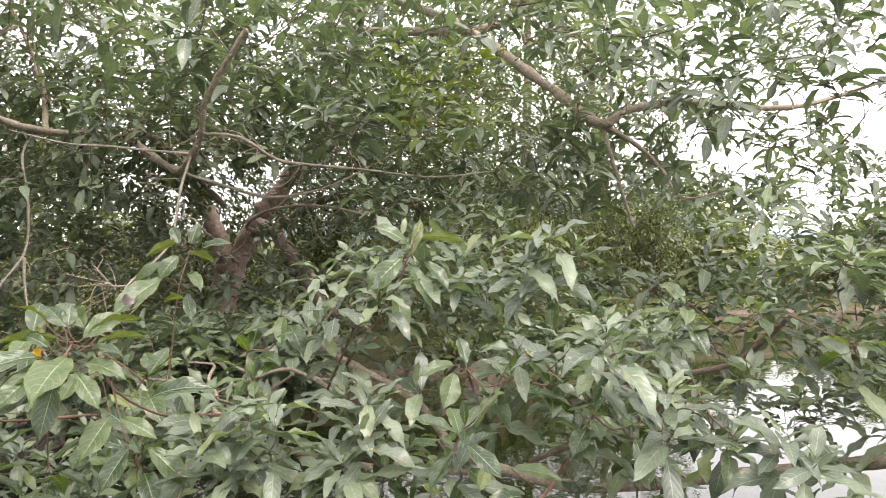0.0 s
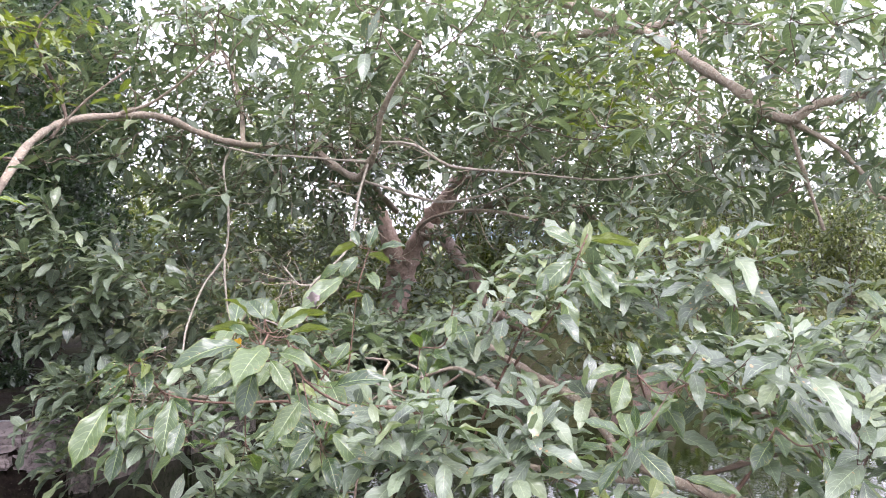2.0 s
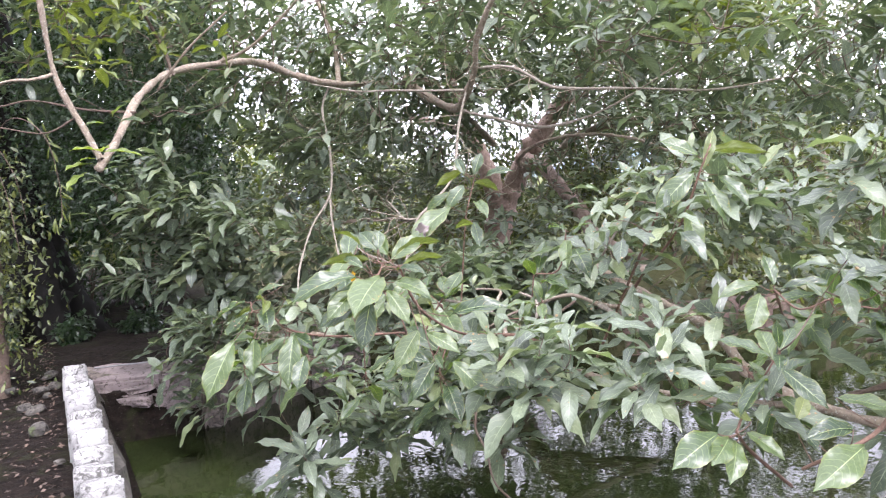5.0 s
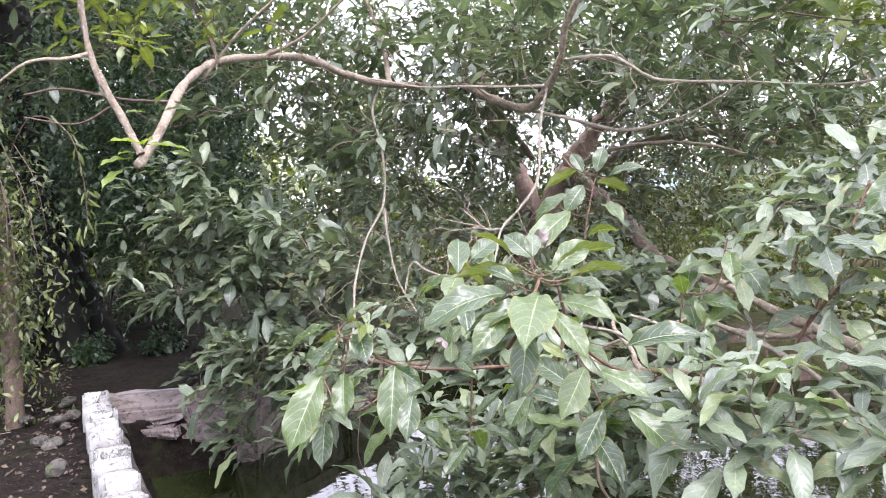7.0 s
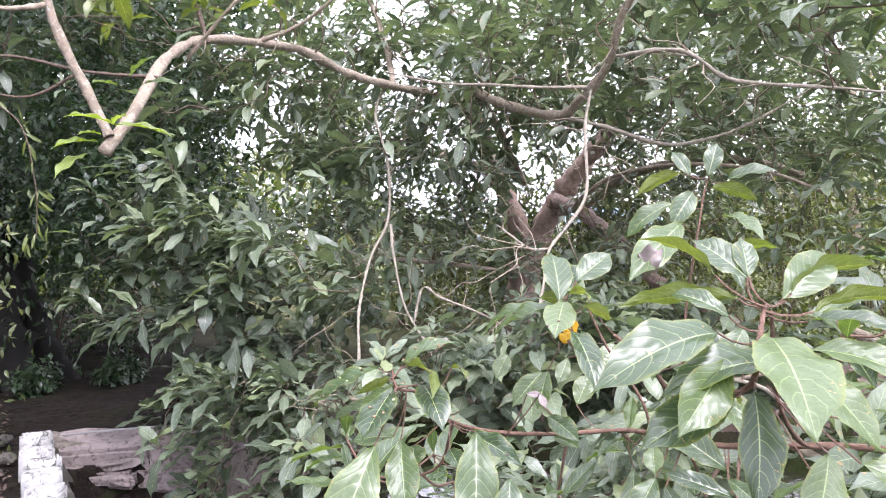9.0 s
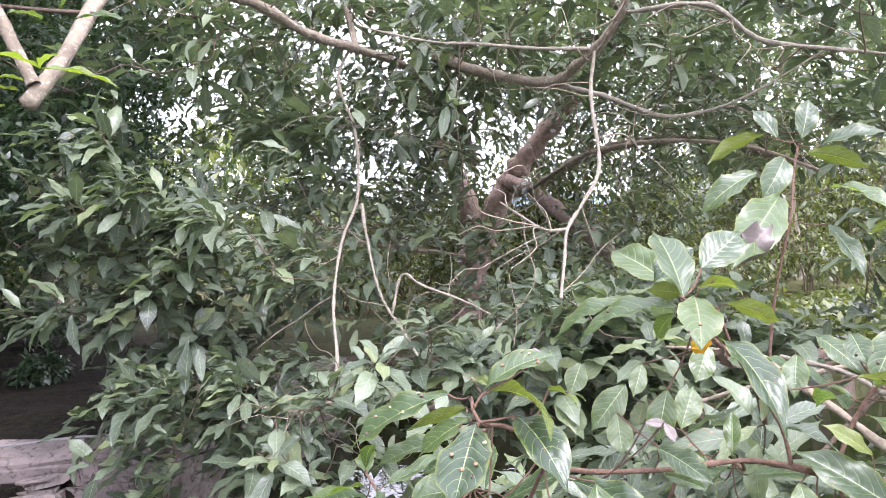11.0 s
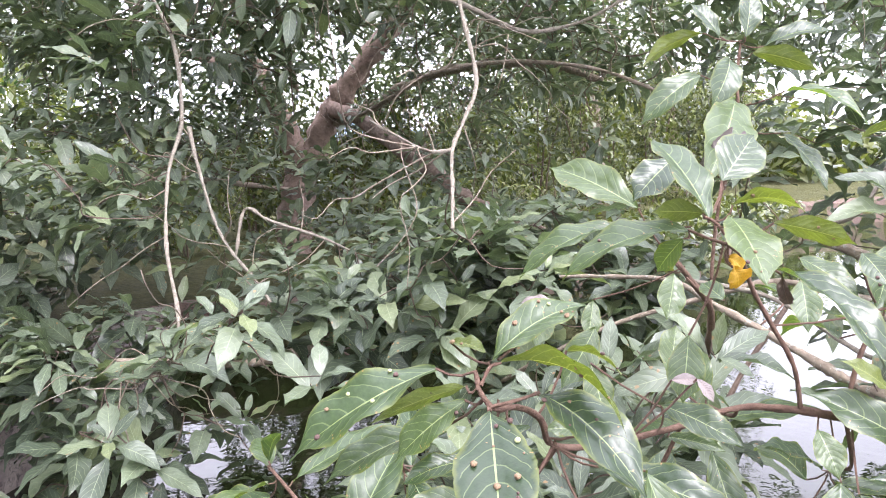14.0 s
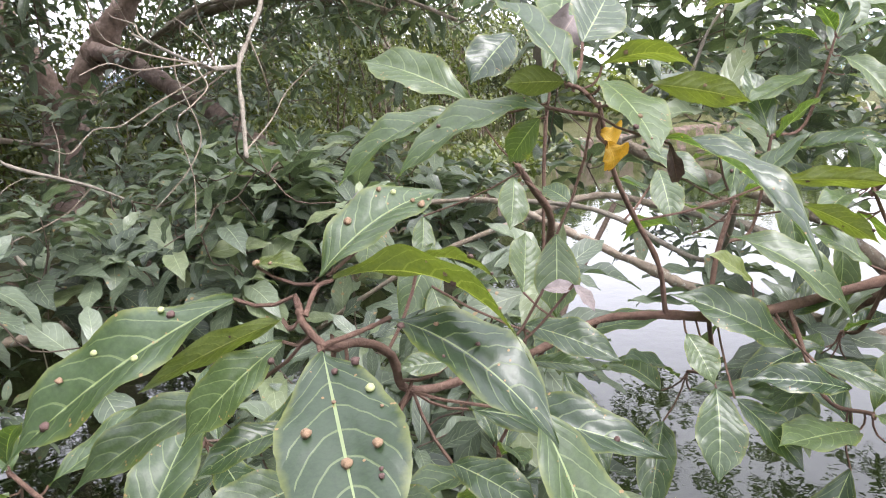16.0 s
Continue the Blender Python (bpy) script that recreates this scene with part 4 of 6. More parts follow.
def clusters_beside_the_path():
    # yellow-green ones are seen from beneath, their backlight put into the colour
    leaf_between((-2.127, 2.796, 1.129), (-2.316, 2.789, 1.021), (-0.23, -0.4, 0.89), 0.4, 1, greens=3, browns=3)
    leaf_between((-2.091, 2.781, 1.109), (-2.215, 2.828, 1.051), (0.5, 0.8, 0.32), 0.17, 1, leaf_yellow_green, browns=1)
    leaf_between((-2.066, 2.737, 1.091), (-2.072, 2.571, 1.008), (-0.14, -0.87, 0.48), 0.5, 0, greens=1, browns=10)
    leaf_between((-2.058, 2.778, 1.142), (-1.93, 2.825, 1.195), (-0.63, -0.56, 0.55), 0.42, 2, greens=1, browns=5)
    leaf_between((-2.047, 2.774, 1.139), (-1.931, 2.642, 1.091), (0.15, 0.66, 0.74), 0.3, 3, leaf_yellow_green, browns=5)
    leaf_between((-2.002, 2.772, 1.098), (-1.907, 2.65, 1.015), (0.2, -0.52, 0.83), 0.44, 2, browns=4)
    leaf_between((-1.912, 2.844, 0.967), (-1.748, 2.742, 0.925), (-0.12, -0.54, 0.83), 0.3, 1, browns=1)
    leaf_between((-2.091, 2.807, 1.082), (-2.184, 2.789, 1.013), (-0.34, -0.55, 0.77), 0.46, 1, browns=1)
    leaf_between((-2.134, 2.842, 1.033), (-2.279, 2.81, 0.978), (-0.34, -0.38, 0.86), 0.38, 1)
    leaf_between((-2.091, 2.801, 1.003), (-2.177, 2.78, 0.984), (-0.21, -0.5, 0.84), 0.4, 2)
    leaf_between((-2.08, 2.768, 0.967), (-2.187, 2.744, 0.952), (-0.25, -0.61, 0.75), 0.48, 1, browns=1)
    leaf_between((-1.952, 2.849, 1.129), (-1.896, 2.785, 1.112), (0.22, 0.49, 0.84), 0.4, 2, leaf_yellow_green, browns=2)
    leaf_between((-1.928, 2.84, 1.023), (-1.987, 2.837, 1.026), (-0.18, -0.7, 0.69), 0.45, 1)
    leaf_between((-1.946, 2.805, 0.934), (-1.892, 2.72, 0.914), (-0.03, -0.63, 0.78), 0.45, 1)
    leaf_between((-2.038, 2.792, 0.939), (-1.988, 2.685, 0.914), (0.07, -0.65, 0.76), 0.5, 1)
    leaf_between((-2.103, 2.918, 1.13), (-2.059, 2.841, 1.134), (-0.09, -0.48, 0.87), 0.3, 1, leaf_yellow_green, browns=2)
    leaf_between((-1.7, 2.997, 1.284), (-1.747, 3.147, 1.412), (0.38, -0.75, 0.55), 0.42, 1)
    leaf_between((-1.703, 3.068, 1.259), (-1.906, 3.103, 1.179), (-0.27, -0.34, 0.9), 0.36, 2, browns=2)
    leaf_between((-1.788, 3.179, 1.258), (-1.964, 3.203, 1.167), (-0.29, -0.4, 0.87), 0.33, 2)
    leaf_between((-1.685, 3.407, 1.271), (-1.836, 3.591, 1.36), (-0.1, -0.77, 0.63), 0.38, 1)
    leaf_between((-1.663, 3.04, 1.337), (-1.578, 3.115, 1.408), (-0.03, -0.88, 0.48), 0.62, 0)
    leaf_between((-1.651, 3.29, 1.372), (-1.742, 3.248, 1.297), (-0.33, -0.8, 0.51), 0.62, 1)
    leaf_between((-1.7, 3.02, 1.289), (-1.766, 3.062, 1.291), (0.31, 0.87, 0.39), 0.52, 1, leaf_yellow_green)
    leaf_between((-1.675, 2.973, 1.304), (-1.61, 2.887, 1.295), (0.26, 0.64, 0.72), 0.34, 3, leaf_yellow_green, browns=2)
    leaf_between((-1.632, 2.933, 1.279), (-1.554, 2.86, 1.253), (0.36, 0.85, 0.38), 0.36, 1, leaf_yellow_green, browns=2)
    leaf_between((-1.684, 2.961, 1.288), (-1.687, 2.838, 1.208), (0.16, -0.76, 0.62), 0.55, 1, browns=3)
    leaf_between((-1.653, 2.884, 1.222), (-1.575, 2.734, 1.089), (0.3, -0.59, 0.75), 0.3, 2)
    leaf_between((-1.714, 3.068, 1.245), (-1.748, 3.098, 1.187), (-0.18, -0.7, 0.69), 0.62, 1)
    leaf_between((-1.734, 2.99, 1.105), (-1.756, 2.955, 1.01), (-0.21, -0.9, 0.39), 0.56, 0)
    leaf_between((-1.75, 3.072, 0.966), (-1.652, 2.979, 0.926), (-0.13, -0.57, 0.81), 0.42, 1)
    leaf_between((-1.738, 3.077, 0.908), (-1.658, 3.029, 0.898), (-0.14, -0.6, 0.79), 0.36, 1)
    leaf_between((-1.47, 3.021, 0.837), (-1.521, 2.95, 0.734), (-0.19, -0.85, 0.48), 0.56, 1)
    leaf_between((-1.446, 3.01, 0.821), (-1.391, 2.931, 0.73), (0.02, -0.75, 0.66), 0.42, 1)
    leaf_between((-1.291, 2.953, 0.826), (-1.454, 2.979, 0.863), (-0.15, -0.62, 0.77), 0.3, 1)
    leaf_between((-1.477, 3.081, 0.905), (-1.471, 3.023, 0.842), (-0.12, -0.81, 0.57), 0.6, 1)
    leaf_between((-1.289, 3.064, 0.852), (-1.482, 3.116, 0.96), (-0.24, -0.59, 0.77), 0.36, 1)
    leaf_between((-1.395, 2.999, 1.136), (-1.298, 2.882, 1.132), (0.31, 0.89, 0.34), 0.22, 1, leaf_yellow_green, browns=1)
    leaf_between((-1.324, 3.021, 1.093), (-1.265, 2.938, 1.041), (0.29, 0.78, 0.55), 0.34, 1, leaf_yellow_green, browns=2)
    leaf_between((-1.241, 2.975, 1), (-1.328, 3.015, 1.059), (-0.14, -0.6, 0.79), 0.4, 1)
    leaf_between((-1.359, 3.161, 1.194), (-1.35, 3.093, 1.142), (-0.24, -0.84, 0.49), 0.6, 1, browns=2)
    leaf_between((-1.299, 3.014, 0.85), (-1.227, 2.929, 0.809), (-0.15, -0.62, 0.77), 0.36, 1)
    leaf_between((-1.457, 3.181, 1.146), (-1.477, 3.116, 1.066), (-0.23, -0.83, 0.5), 0.5, 1)
    leaf_between((-1.526, 3.348, 1.08), (-1.549, 3.414, 1.106), (-0.21, -0.78, 0.58), 0.6, 1)
    leaf_between((-1.258, 3.116, 0.887), (-1.122, 3.135, 0.922), (-0.14, -0.6, 0.79), 0.4, 1)
    leaf_between((-1.339, 3.104, 0.96), (-1.433, 3.093, 1.021), (-0.16, -0.66, 0.73), 0.35, 1, leaf_yellow_green)
    leaf_between((-1.428, 3.729, 1.57), (-1.585, 3.708, 1.451), (-0.1, -0.76, 0.64), 0.38, 2)
    leaf_between((-1.359, 3.718, 1.607), (-1.435, 3.646, 1.483), (0.12, -0.95, 0.27), 0.48, 2)
    leaf_between((-1.398, 3.6, 1.497), (-1.554, 3.376, 1.316), (0.02, -0.94, 0.33), 0.35, 1)
    leaf_between((-1.304, 3.715, 1.618), (-1.158, 3.679, 1.565), (-0.06, 0.77, 0.63), 0.36, 2, leaf_yellow_green)
    leaf_between((-1.271, 3.615, 1.516), (-1.16, 3.474, 1.428), (0.21, -0.54, 0.82), 0.3, 2)
    leaf_between((-1.277, 3.309, 1.397), (-1.149, 3.223, 1.412), (-0.06, 0.72, 0.69), 0.3, 2, leaf_yellow_green)
    leaf_between((-1.392, 3.807, 1.684), (-1.554, 3.786, 1.602), (-0.06, 0.77, 0.63), 0.3, 2, leaf_yellow_green)
    leaf_between((-1.281, 3.611, 1.418), (-1.221, 3.514, 1.284), (0.32, -0.78, 0.53), 0.34, 1)
    leaf_between((-1.308, 3.746, 1.661), (-1.277, 3.792, 1.778), (0.12, -0.9, 0.43), 0.5, 1)
    leaf_between((-1.258, 3.751, 1.638), (-1.087, 3.741, 1.664), (0.1, -0.62, 0.78), 0.36, 2)
    leaf_between((-1.368, 3.759, 1.666), (-1.427, 3.805, 1.759), (0.11, -0.83, 0.55), 0.45, 1)
    leaf_between((-1.605, 3.416, 1.129), (-1.641, 3.359, 1.043), (0.12, -0.97, 0.23), 0.6, 0)
    leaf_between((-1.76, 3.497, 1.063), (-1.786, 3.442, 0.985), (0.12, -0.97, 0.23), 0.48, 0)
    leaf_between((-1.829, 3.236, 0.995), (-1.818, 3.184, 0.912), (0.12, -0.97, 0.23), 0.6, 0)
    leaf_between((-1.91, 3.279, 1.101), (-1.935, 3.225, 1.033), (0.12, -0.93, 0.34), 0.6, 1)
    leaf_between((-1.807, 3.29, 1.05), (-1.887, 3.228, 0.952), (0.12, -0.93, 0.34), 0.5, 1)
    leaf_between((-1.691, 3.2, 0.973), (-1.658, 3.257, 1.057), (0.12, -0.93, 0.34), 0.6, 0)
    leaf_between((-1.237, 3.258, 1.197), (-1.307, 3.197, 1.08), (0.12, -0.94, 0.33), 0.55, 0, browns=2)
    leaf_between((-1.378, 3.342, 1.163), (-1.306, 3.247, 1.09), (0.11, -0.83, 0.55), 0.45, 1)
    leaf_between((-1.257, 2.425, 1.271), (-1.23, 2.155, 1.168), (0.21, -0.91, 0.34), 0.42, 1)
    leaf_between((-1.304, 2.452, 1.333), (-1.501, 2.428, 1.32), (-0.23, 0.72, 0.65), 0.24, 1, leaf_yellow_green)
    leaf_between((-1.339, 2.461, 1.372), (-1.468, 2.481, 1.438), (-0.14, 0.47, 0.87), 0.26, 2, leaf_yellow_green)
    leaf_between((-1.286, 2.479, 1.367), (-1.375, 2.512, 1.435), (0.39, -0.83, 0.4), 0.55, 1)
    leaf_between((-1.284, 2.48, 1.369), (-1.293, 2.519, 1.438), (0.39, -0.83, 0.4), 0.6, 0)
    leaf_between((-1.339, 2.398, 1.279), (-1.531, 2.249, 1.196), (0.03, -0.72, 0.69), 0.36, 2)
    leaf_between((-1.328, 2.381, 1.235), (-1.403, 2.271, 1.133), (0.21, -0.91, 0.34), 0.46, 1)
    leaf_between((-1.285, 2.395, 1.188), (-1.291, 2.309, 1.019), (0.4, -0.87, 0.3), 0.41, 1)
    leaf_between((-1.196, 2.446, 1.295), (-1.06, 2.407, 1.274), (0.3, -0.48, 0.82), 0.28, 2)
    leaf_between((-1.184, 2.471, 1.309), (-1.027, 2.503, 1.329), (-0.23, 0.72, 0.65), 0.24, 2, leaf_yellow_green)
    leaf_between((-1.217, 2.481, 1.339), (-1.059, 2.576, 1.383), (-0.19, 0.61, 0.77), 0.28, 2, leaf_yellow_green)
    leaf_between((-1.231, 2.476, 1.33), (-1.14, 2.57, 1.405), (0.28, -0.8, 0.53), 0.5, 1)
    leaf_between((-1.201, 2.423, 1.251), (-1.043, 2.392, 1.199), (0.45, -0.63, 0.63), 0.36, 2)
    leaf_between((-1.214, 2.387, 1.228), (-1.115, 2.347, 1.112), (0.47, -0.72, 0.51), 0.42, 1)
    leaf_between((-1.32, 2.426, 1.304), (-1.42, 2.455, 1.341), (0.25, -0.72, 0.65), 0.36, 2)
    leaf_between((-1.314, 2.406, 1.175), (-1.464, 2.304, 1.099), (0.05, -0.77, 0.64), 0.42, 1)
    leaf_between((-1.235, 2.457, 1.222), (-1.435, 2.313, 1.177), (0.12, -0.51, 0.85), 0.3, 2)
    leaf_between((-1.114, 2.491, 1.053), (-0.979, 2.474, 0.986), (0.4, -0.66, 0.64), 0.4, 1)
    leaf_between((-1.158, 2.518, 1.058), (-1.208, 2.404, 0.934), (0.35, -0.86, 0.38), 0.46, 1)
    leaf_between((-1.061, 2.599, 0.924), (-0.908, 2.572, 0.789), (0.51, -0.65, 0.56), 0.42, 1)
    leaf_between((-1.066, 2.61, 1.095), (-0.831, 2.648, 1.121), (0.26, -0.54, 0.8), 0.34, 2)
    leaf_between((-1.122, 2.576, 0.927), (-1.186, 2.488, 0.796), (0.32, -0.74, 0.59), 0.42, 1)
    leaf_between((-2.057, 2.603, 0.988), (-2.109, 2.459, 0.755), (0.26, -0.91, 0.33), 0.42, 1)
    leaf_between((-1.869, 2.776, 0.989), (-1.844, 2.662, 0.766), (0.34, -0.82, 0.47), 0.4, 1)
    leaf_between((-2.045, 2.731, 0.969), (-1.997, 2.636, 0.826), (0.26, -0.9, 0.35), 0.45, 1)
    leaf_between((-1.77, 2.7, 0.909), (-1.755, 2.596, 0.78), (0.26, -0.9, 0.35), 0.45, 1)
    leaf_between((-0.191, 3.358, 1.592), (-0.355, 3.283, 1.426), (0.15, -0.87, 0.47), 0.41, 1)
    leaf_between((-0.226, 3.334, 1.437), (-0.185, 3.28, 1.234), (0.45, -0.85, 0.26), 0.42, 1)
    leaf_between((-0.097, 3.393, 1.574), (0.02, 3.32, 1.437), (0.51, -0.65, 0.56), 0.42, 1)
    leaf_between((-0.139, 3.406, 1.674), (0.121, 3.483, 1.652), (-0.25, 0.76, 0.6), 0.22, 2, leaf_yellow_green)
    leaf_between((-0.174, 3.392, 1.664), (-0.333, 3.368, 1.737), (0.32, -0.74, 0.59), 0.42, 1)
    leaf_between((-0.153, 3.395, 1.602), (-0.109, 3.489, 1.779), (0.32, -0.74, 0.59), 0.24, 1, leaf_yellow_green)
    leaf_between((-0.154, 3.37, 1.553), (-0.059, 3.284, 1.36), (0.43, -0.78, 0.46), 0.36, 1)
    leaf_between((0.037, 2.982, 1.119), (-0.009, 2.868, 0.991), (0.35, -0.86, 0.37), 0.5, 1)
    leaf_between((0.135, 3.016, 1.081), (0.262, 2.944, 0.893), (0.52, -0.73, 0.45), 0.42, 1)
    leaf_between((0.097, 3.005, 1.126), (0.32, 3.037, 1.129), (0.23, -0.47, 0.85), 0.22, 2)
    leaf_between((0.039, 3.006, 1.148), (-0.111, 2.924, 1.107), (0.15, -0.58, 0.8), 0.34, 2)
    leaf_between((0.089, 3.025, 1.144), (0.057, 3.107, 1.255), (0.34, -0.82, 0.47), 0.4, 1)
    leaf_between((-0.122, 2.463, 0.745), (-0.253, 2.301, 0.678), (0.13, -0.81, 0.56), 0.48, 1)
    leaf_between((-0.089, 2.475, 0.731), (-0.14, 2.345, 0.683), (0.34, -0.82, 0.47), 0.5, 1, browns=1)
    leaf_between((-0.067, 2.482, 0.717), (-0.089, 2.36, 0.623), (0.35, -0.86, 0.37), 0.46, 1, browns=1)
    leaf_between((-0.038, 2.496, 0.745), (0.071, 2.447, 0.679), (0.48, -0.59, 0.65), 0.42, 1, browns=1)
    leaf_between((-0.02, 2.505, 0.78), (-0.086, 2.483, 0.82), (0.31, -0.71, 0.63), 0.4, 1, leaf_yellow_green)
    leaf_between((0.277, 2.403, 0.753), (0.125, 2.231, 0.674), (0.13, -0.81, 0.56), 0.42, 1)
    leaf_between((0.257, 2.451, 0.787), (0.109, 2.34, 0.78), (0.26, -0.54, 0.8), 0.34, 2)
    leaf_between((0.114, 2.556, 0.772), (0.147, 2.627, 0.836), (0.33, -0.77, 0.54), 0.5, 1, leaf_yellow_green)
    leaf_between((0.106, 2.552, 0.763), (0.166, 2.464, 0.707), (0.42, -0.73, 0.54), 0.42, 1)
    leaf_between((0.234, 2.607, 0.836), (0.411, 2.565, 0.803), (0.36, -0.5, 0.79), 0.34, 1)
    leaf_between((-3.5, 3.39, 1.94), (-3.53, 3.18, 1.94), (0.15, -0.5, 0.9), 0.23, 1, leaf_lime)
    leaf_between((-3.5, 3.4, 1.94), (-3.37, 3.58, 1.91), (0.15, -0.5, 0.9), 0.23, 1, leaf_lime)
    leaf_between((-3.55, 3.36, 1.87), (-3.56, 3.15, 1.82), (0.15, -0.5, 0.9), 0.26, 1, leaf_lime)
    leaf_between((-3.56, 3.32, 1.82), (-3.55, 3.15, 1.71), (0.15, -0.5, 0.9), 0.30, 1, leaf_lime)
    leaf_between((-3.54, 3.37, 1.9), (-3.53, 3.24, 1.88), (0.15, -0.5, 0.9), 0.26, 1, leaf_lime)
    leaf_between((-3.5, 3.39, 1.94), (-3.36, 3.31, 1.95), (0.15, -0.5, 0.9), 0.26, 1, leaf_lime)
    leaf_between((-3.53, 3.52, 2.16), (-3.38, 3.49, 2.22), (0.15, -0.5, 0.9), 0.39, 1)
    leaf_between((-3.5, 3.55, 2.13), (-3.33, 3.56, 2.12), (0.15, -0.5, 0.9), 0.32, 1)
    leaf_between((-3.57, 3.49, 2.12), (-3.57, 3.35, 2.1), (0.15, -0.5, 0.9), 0.35, 1)


clusters_beside_the_path()


def hero_rosette(at, axis, count, length, droop=0.3):
    wood = np.vstack([line for line, _, _ in WOODLINES])
    far = np.linalg.norm(wood - np.array(at), axis=1)
    foot, tip = wood[np.argmin(far)], np.array(at)
    if far.min() > 0.04:
        limb("stem", [tuple(foot), tuple((foot + tip) / 2 + rh.normal(size=3) * 0.1 * far.min() - (0, 0, 0.25 * far.min())), tuple(tip)], 0.0042, 0.0034, bark_stem, near_fig, 6)
    p, w, n, s = rosette(rh, at, axis, count, length, droop)
    for a, b, c, d in zip(p, w, n, s):
        single_leaf(a, b, c, d, rh.uniform(0.18, 0.23), leaf_hero)


for at, count in (((-1.31, 3.18, 1.08), 5), ((-1.56, 3.35, 0.86), 5), ((-0.95, 3.5, 1.15), 7), ((-0.87, 3.31, 1.05), 7), ((-1.05, 3.2, 0.80), 6), ((-1.35, 3.25, 0.76), 5), ((-0.78, 3.5, 1.36), 7),
                  ((-2.3, 2.98, 0.78), 7), ((-2.05, 3.15, 0.74), 7), ((-1.75, 3.2, 0.72), 7), ((-2.45, 3.25, 0.82), 6), ((-2.2, 3.4, 0.74), 6), ((-1.25, 2.95, 0.78), 6)):
    hero_rosette(at, (rh.normal() * 0.3, -0.35 + rh.normal() * 0.3, 1.0), count, 0.215)
ends = np.random.default_rng(83)
for at in np.vstack([ends.uniform((-0.5, 2.5, 0.75), (1.3, 3.2, 1.15), (11, 3)), ends.uniform((0.2, 2.9, 1.1), (1.9, 3.5, 1.5), (7, 3))]):
    hero_rosette(tuple(at), (ends.normal() * 0.3, -0.3 + ends.normal() * 0.2, 1.0), 7, 0.185, 0.2)
single_leaf((-1.682, 2.969, 1.226), (0.754, -0.526, -0.394), (-0.168, -0.661, 0.651), 0.052, 0.5, leaf_yellow, label="shrivelled bright yellow leaf", curled=True)
single_leaf((-1.681, 2.955, 1.213), (0.280, -0.705, -0.651), (0.037, -0.917, 0.261), 0.045, 0.46, leaf_yellow, label="shrivelled bright yellow leaf", curled=True)
single_leaf((-1.647, 2.880, 1.213), (-0.049, -0.454, -0.890), (-0.574, -0.843, 0.224), 0.078, 0.12, leaf_brown, label="withered brown hanging leaf", curled=True)
single_leaf((-1.779, 2.939, 1.052), (0.955, -0.269, 0.125), (-0.400, -0.710, 0.588), 0.041, 0.26, leaf_dead, label="dry grey curled leaf", shape=1)
single_leaf((-1.745, 2.929, 1.055), (0.534, -0.569, -0.626), (0.293, -0.833, 0.520), 0.040, 0.3, leaf_dead, label="dry grey curled leaf", shape=1)
single_leaf((-1.458, 3.440, 1.414), (-0.604, -0.614, -0.508), (0.018, -0.946, 0.329), 0.15, 0.26, leaf_dead, label="pinkish dead leaf tip", curled=True)
single_leaf((-1.962, 2.866, 1.193), (-0.800, 0.597, 0.059), (-0.085, -0.439, 0.806), 0.064, 0.15, leaf_dead, label="pinkish dead leaf tip", shape=1)

# ---- the rest of its foliage ----
near_pts = np.vstack([
    boxed(rc, 420, (-0.75, 2.9, 0.3), (3.2, 5.4, 1.72), lambda x, y, z: clump((x, y, z), 1.3, 0.0) and z > (0.75 if x < 0.5 else 0.45 + 0.35 * min(1, max(0, x - 0.7))) - 0.1 * (y - 3)),
    boxed(rc, 9, (-2.1, 3.3, 0.68), (-0.9, 3.9, 0.9)),
    boxed(rc, 10, (-1.8, 3.6, 0.15), (-1.2, 4.6, 0.5)),
    boxed(rc, 26, (-0.75, 4.4, 1.35), (0.45, 5.9, 2.15)),
    boxed(rc, 14, (-1.0, 2.6, 0.82), (-0.3, 3.0, 1.05)),
    boxed(rc, 185, (-2.3, 3.1, 0.12), (-0.7, 4.4, 0.62), lambda x, y, z: x < -2.25 + 0.6 * (y - 2.19) and clump((x, y, z), 1.7, -0.1)),
    boxed(rc, 18, (-0.3, 2.35, 0.5), (1.3, 3.4, 1.0), lambda x, y, z: clump((x, y, z), 1.6, -0.1)),
    boxed(rc, 38, (1.6, 3.0, 0.65), (2.5, 4.2, 1.3), lambda x, y, z: clump((x, y, z), 1.5, -0.25)),
    boxed(rc, 60, (1.7, 3.9, 1.2), (4.2, 6.6, 2.1), lambda x, y, z: clump((x, y, z), 1.2, -0.15)),
    boxed(rc, 60, (0.2, 5.0, 0.85), (1.9, 6.0, 1.6), lambda x, y, z: clump((x, y, z), 1.4, -0.2)),
    boxed(rc, 50, (1.5, 2.9, 0.9), (3.6, 4.6, 1.85), lambda x, y, z: clump((x, y, z), 1.3, -0.2)),
    boxed(rc, 28, (0.0, 2.4, 0.6), (1.7, 2.9, 1.4), lambda x, y, z: clump((x, y, z), 1.6, 0.0)),
])
# few leaves grow round the broken limb, low over the water
bare = (near_pts[:, 0] > -0.75) & (near_pts[:, 0] < 0.6) & (near_pts[:, 1] > 3.1) & (near_pts[:, 1] < 4.7) & (near_pts[:, 2] < 1.0)
near_pts = near_pts[~bare | (rc.random(len(near_pts)) < 0.4)]
crown("foliage", near_fig, near_pts, WOODLINES, leaf_fig, 9, 0.215, MID, "large glossy fig leaves in rosettes, some galled", 41, droop=0.1, lean=(-0.05, -0.6, 1.6), thick=0.0034)

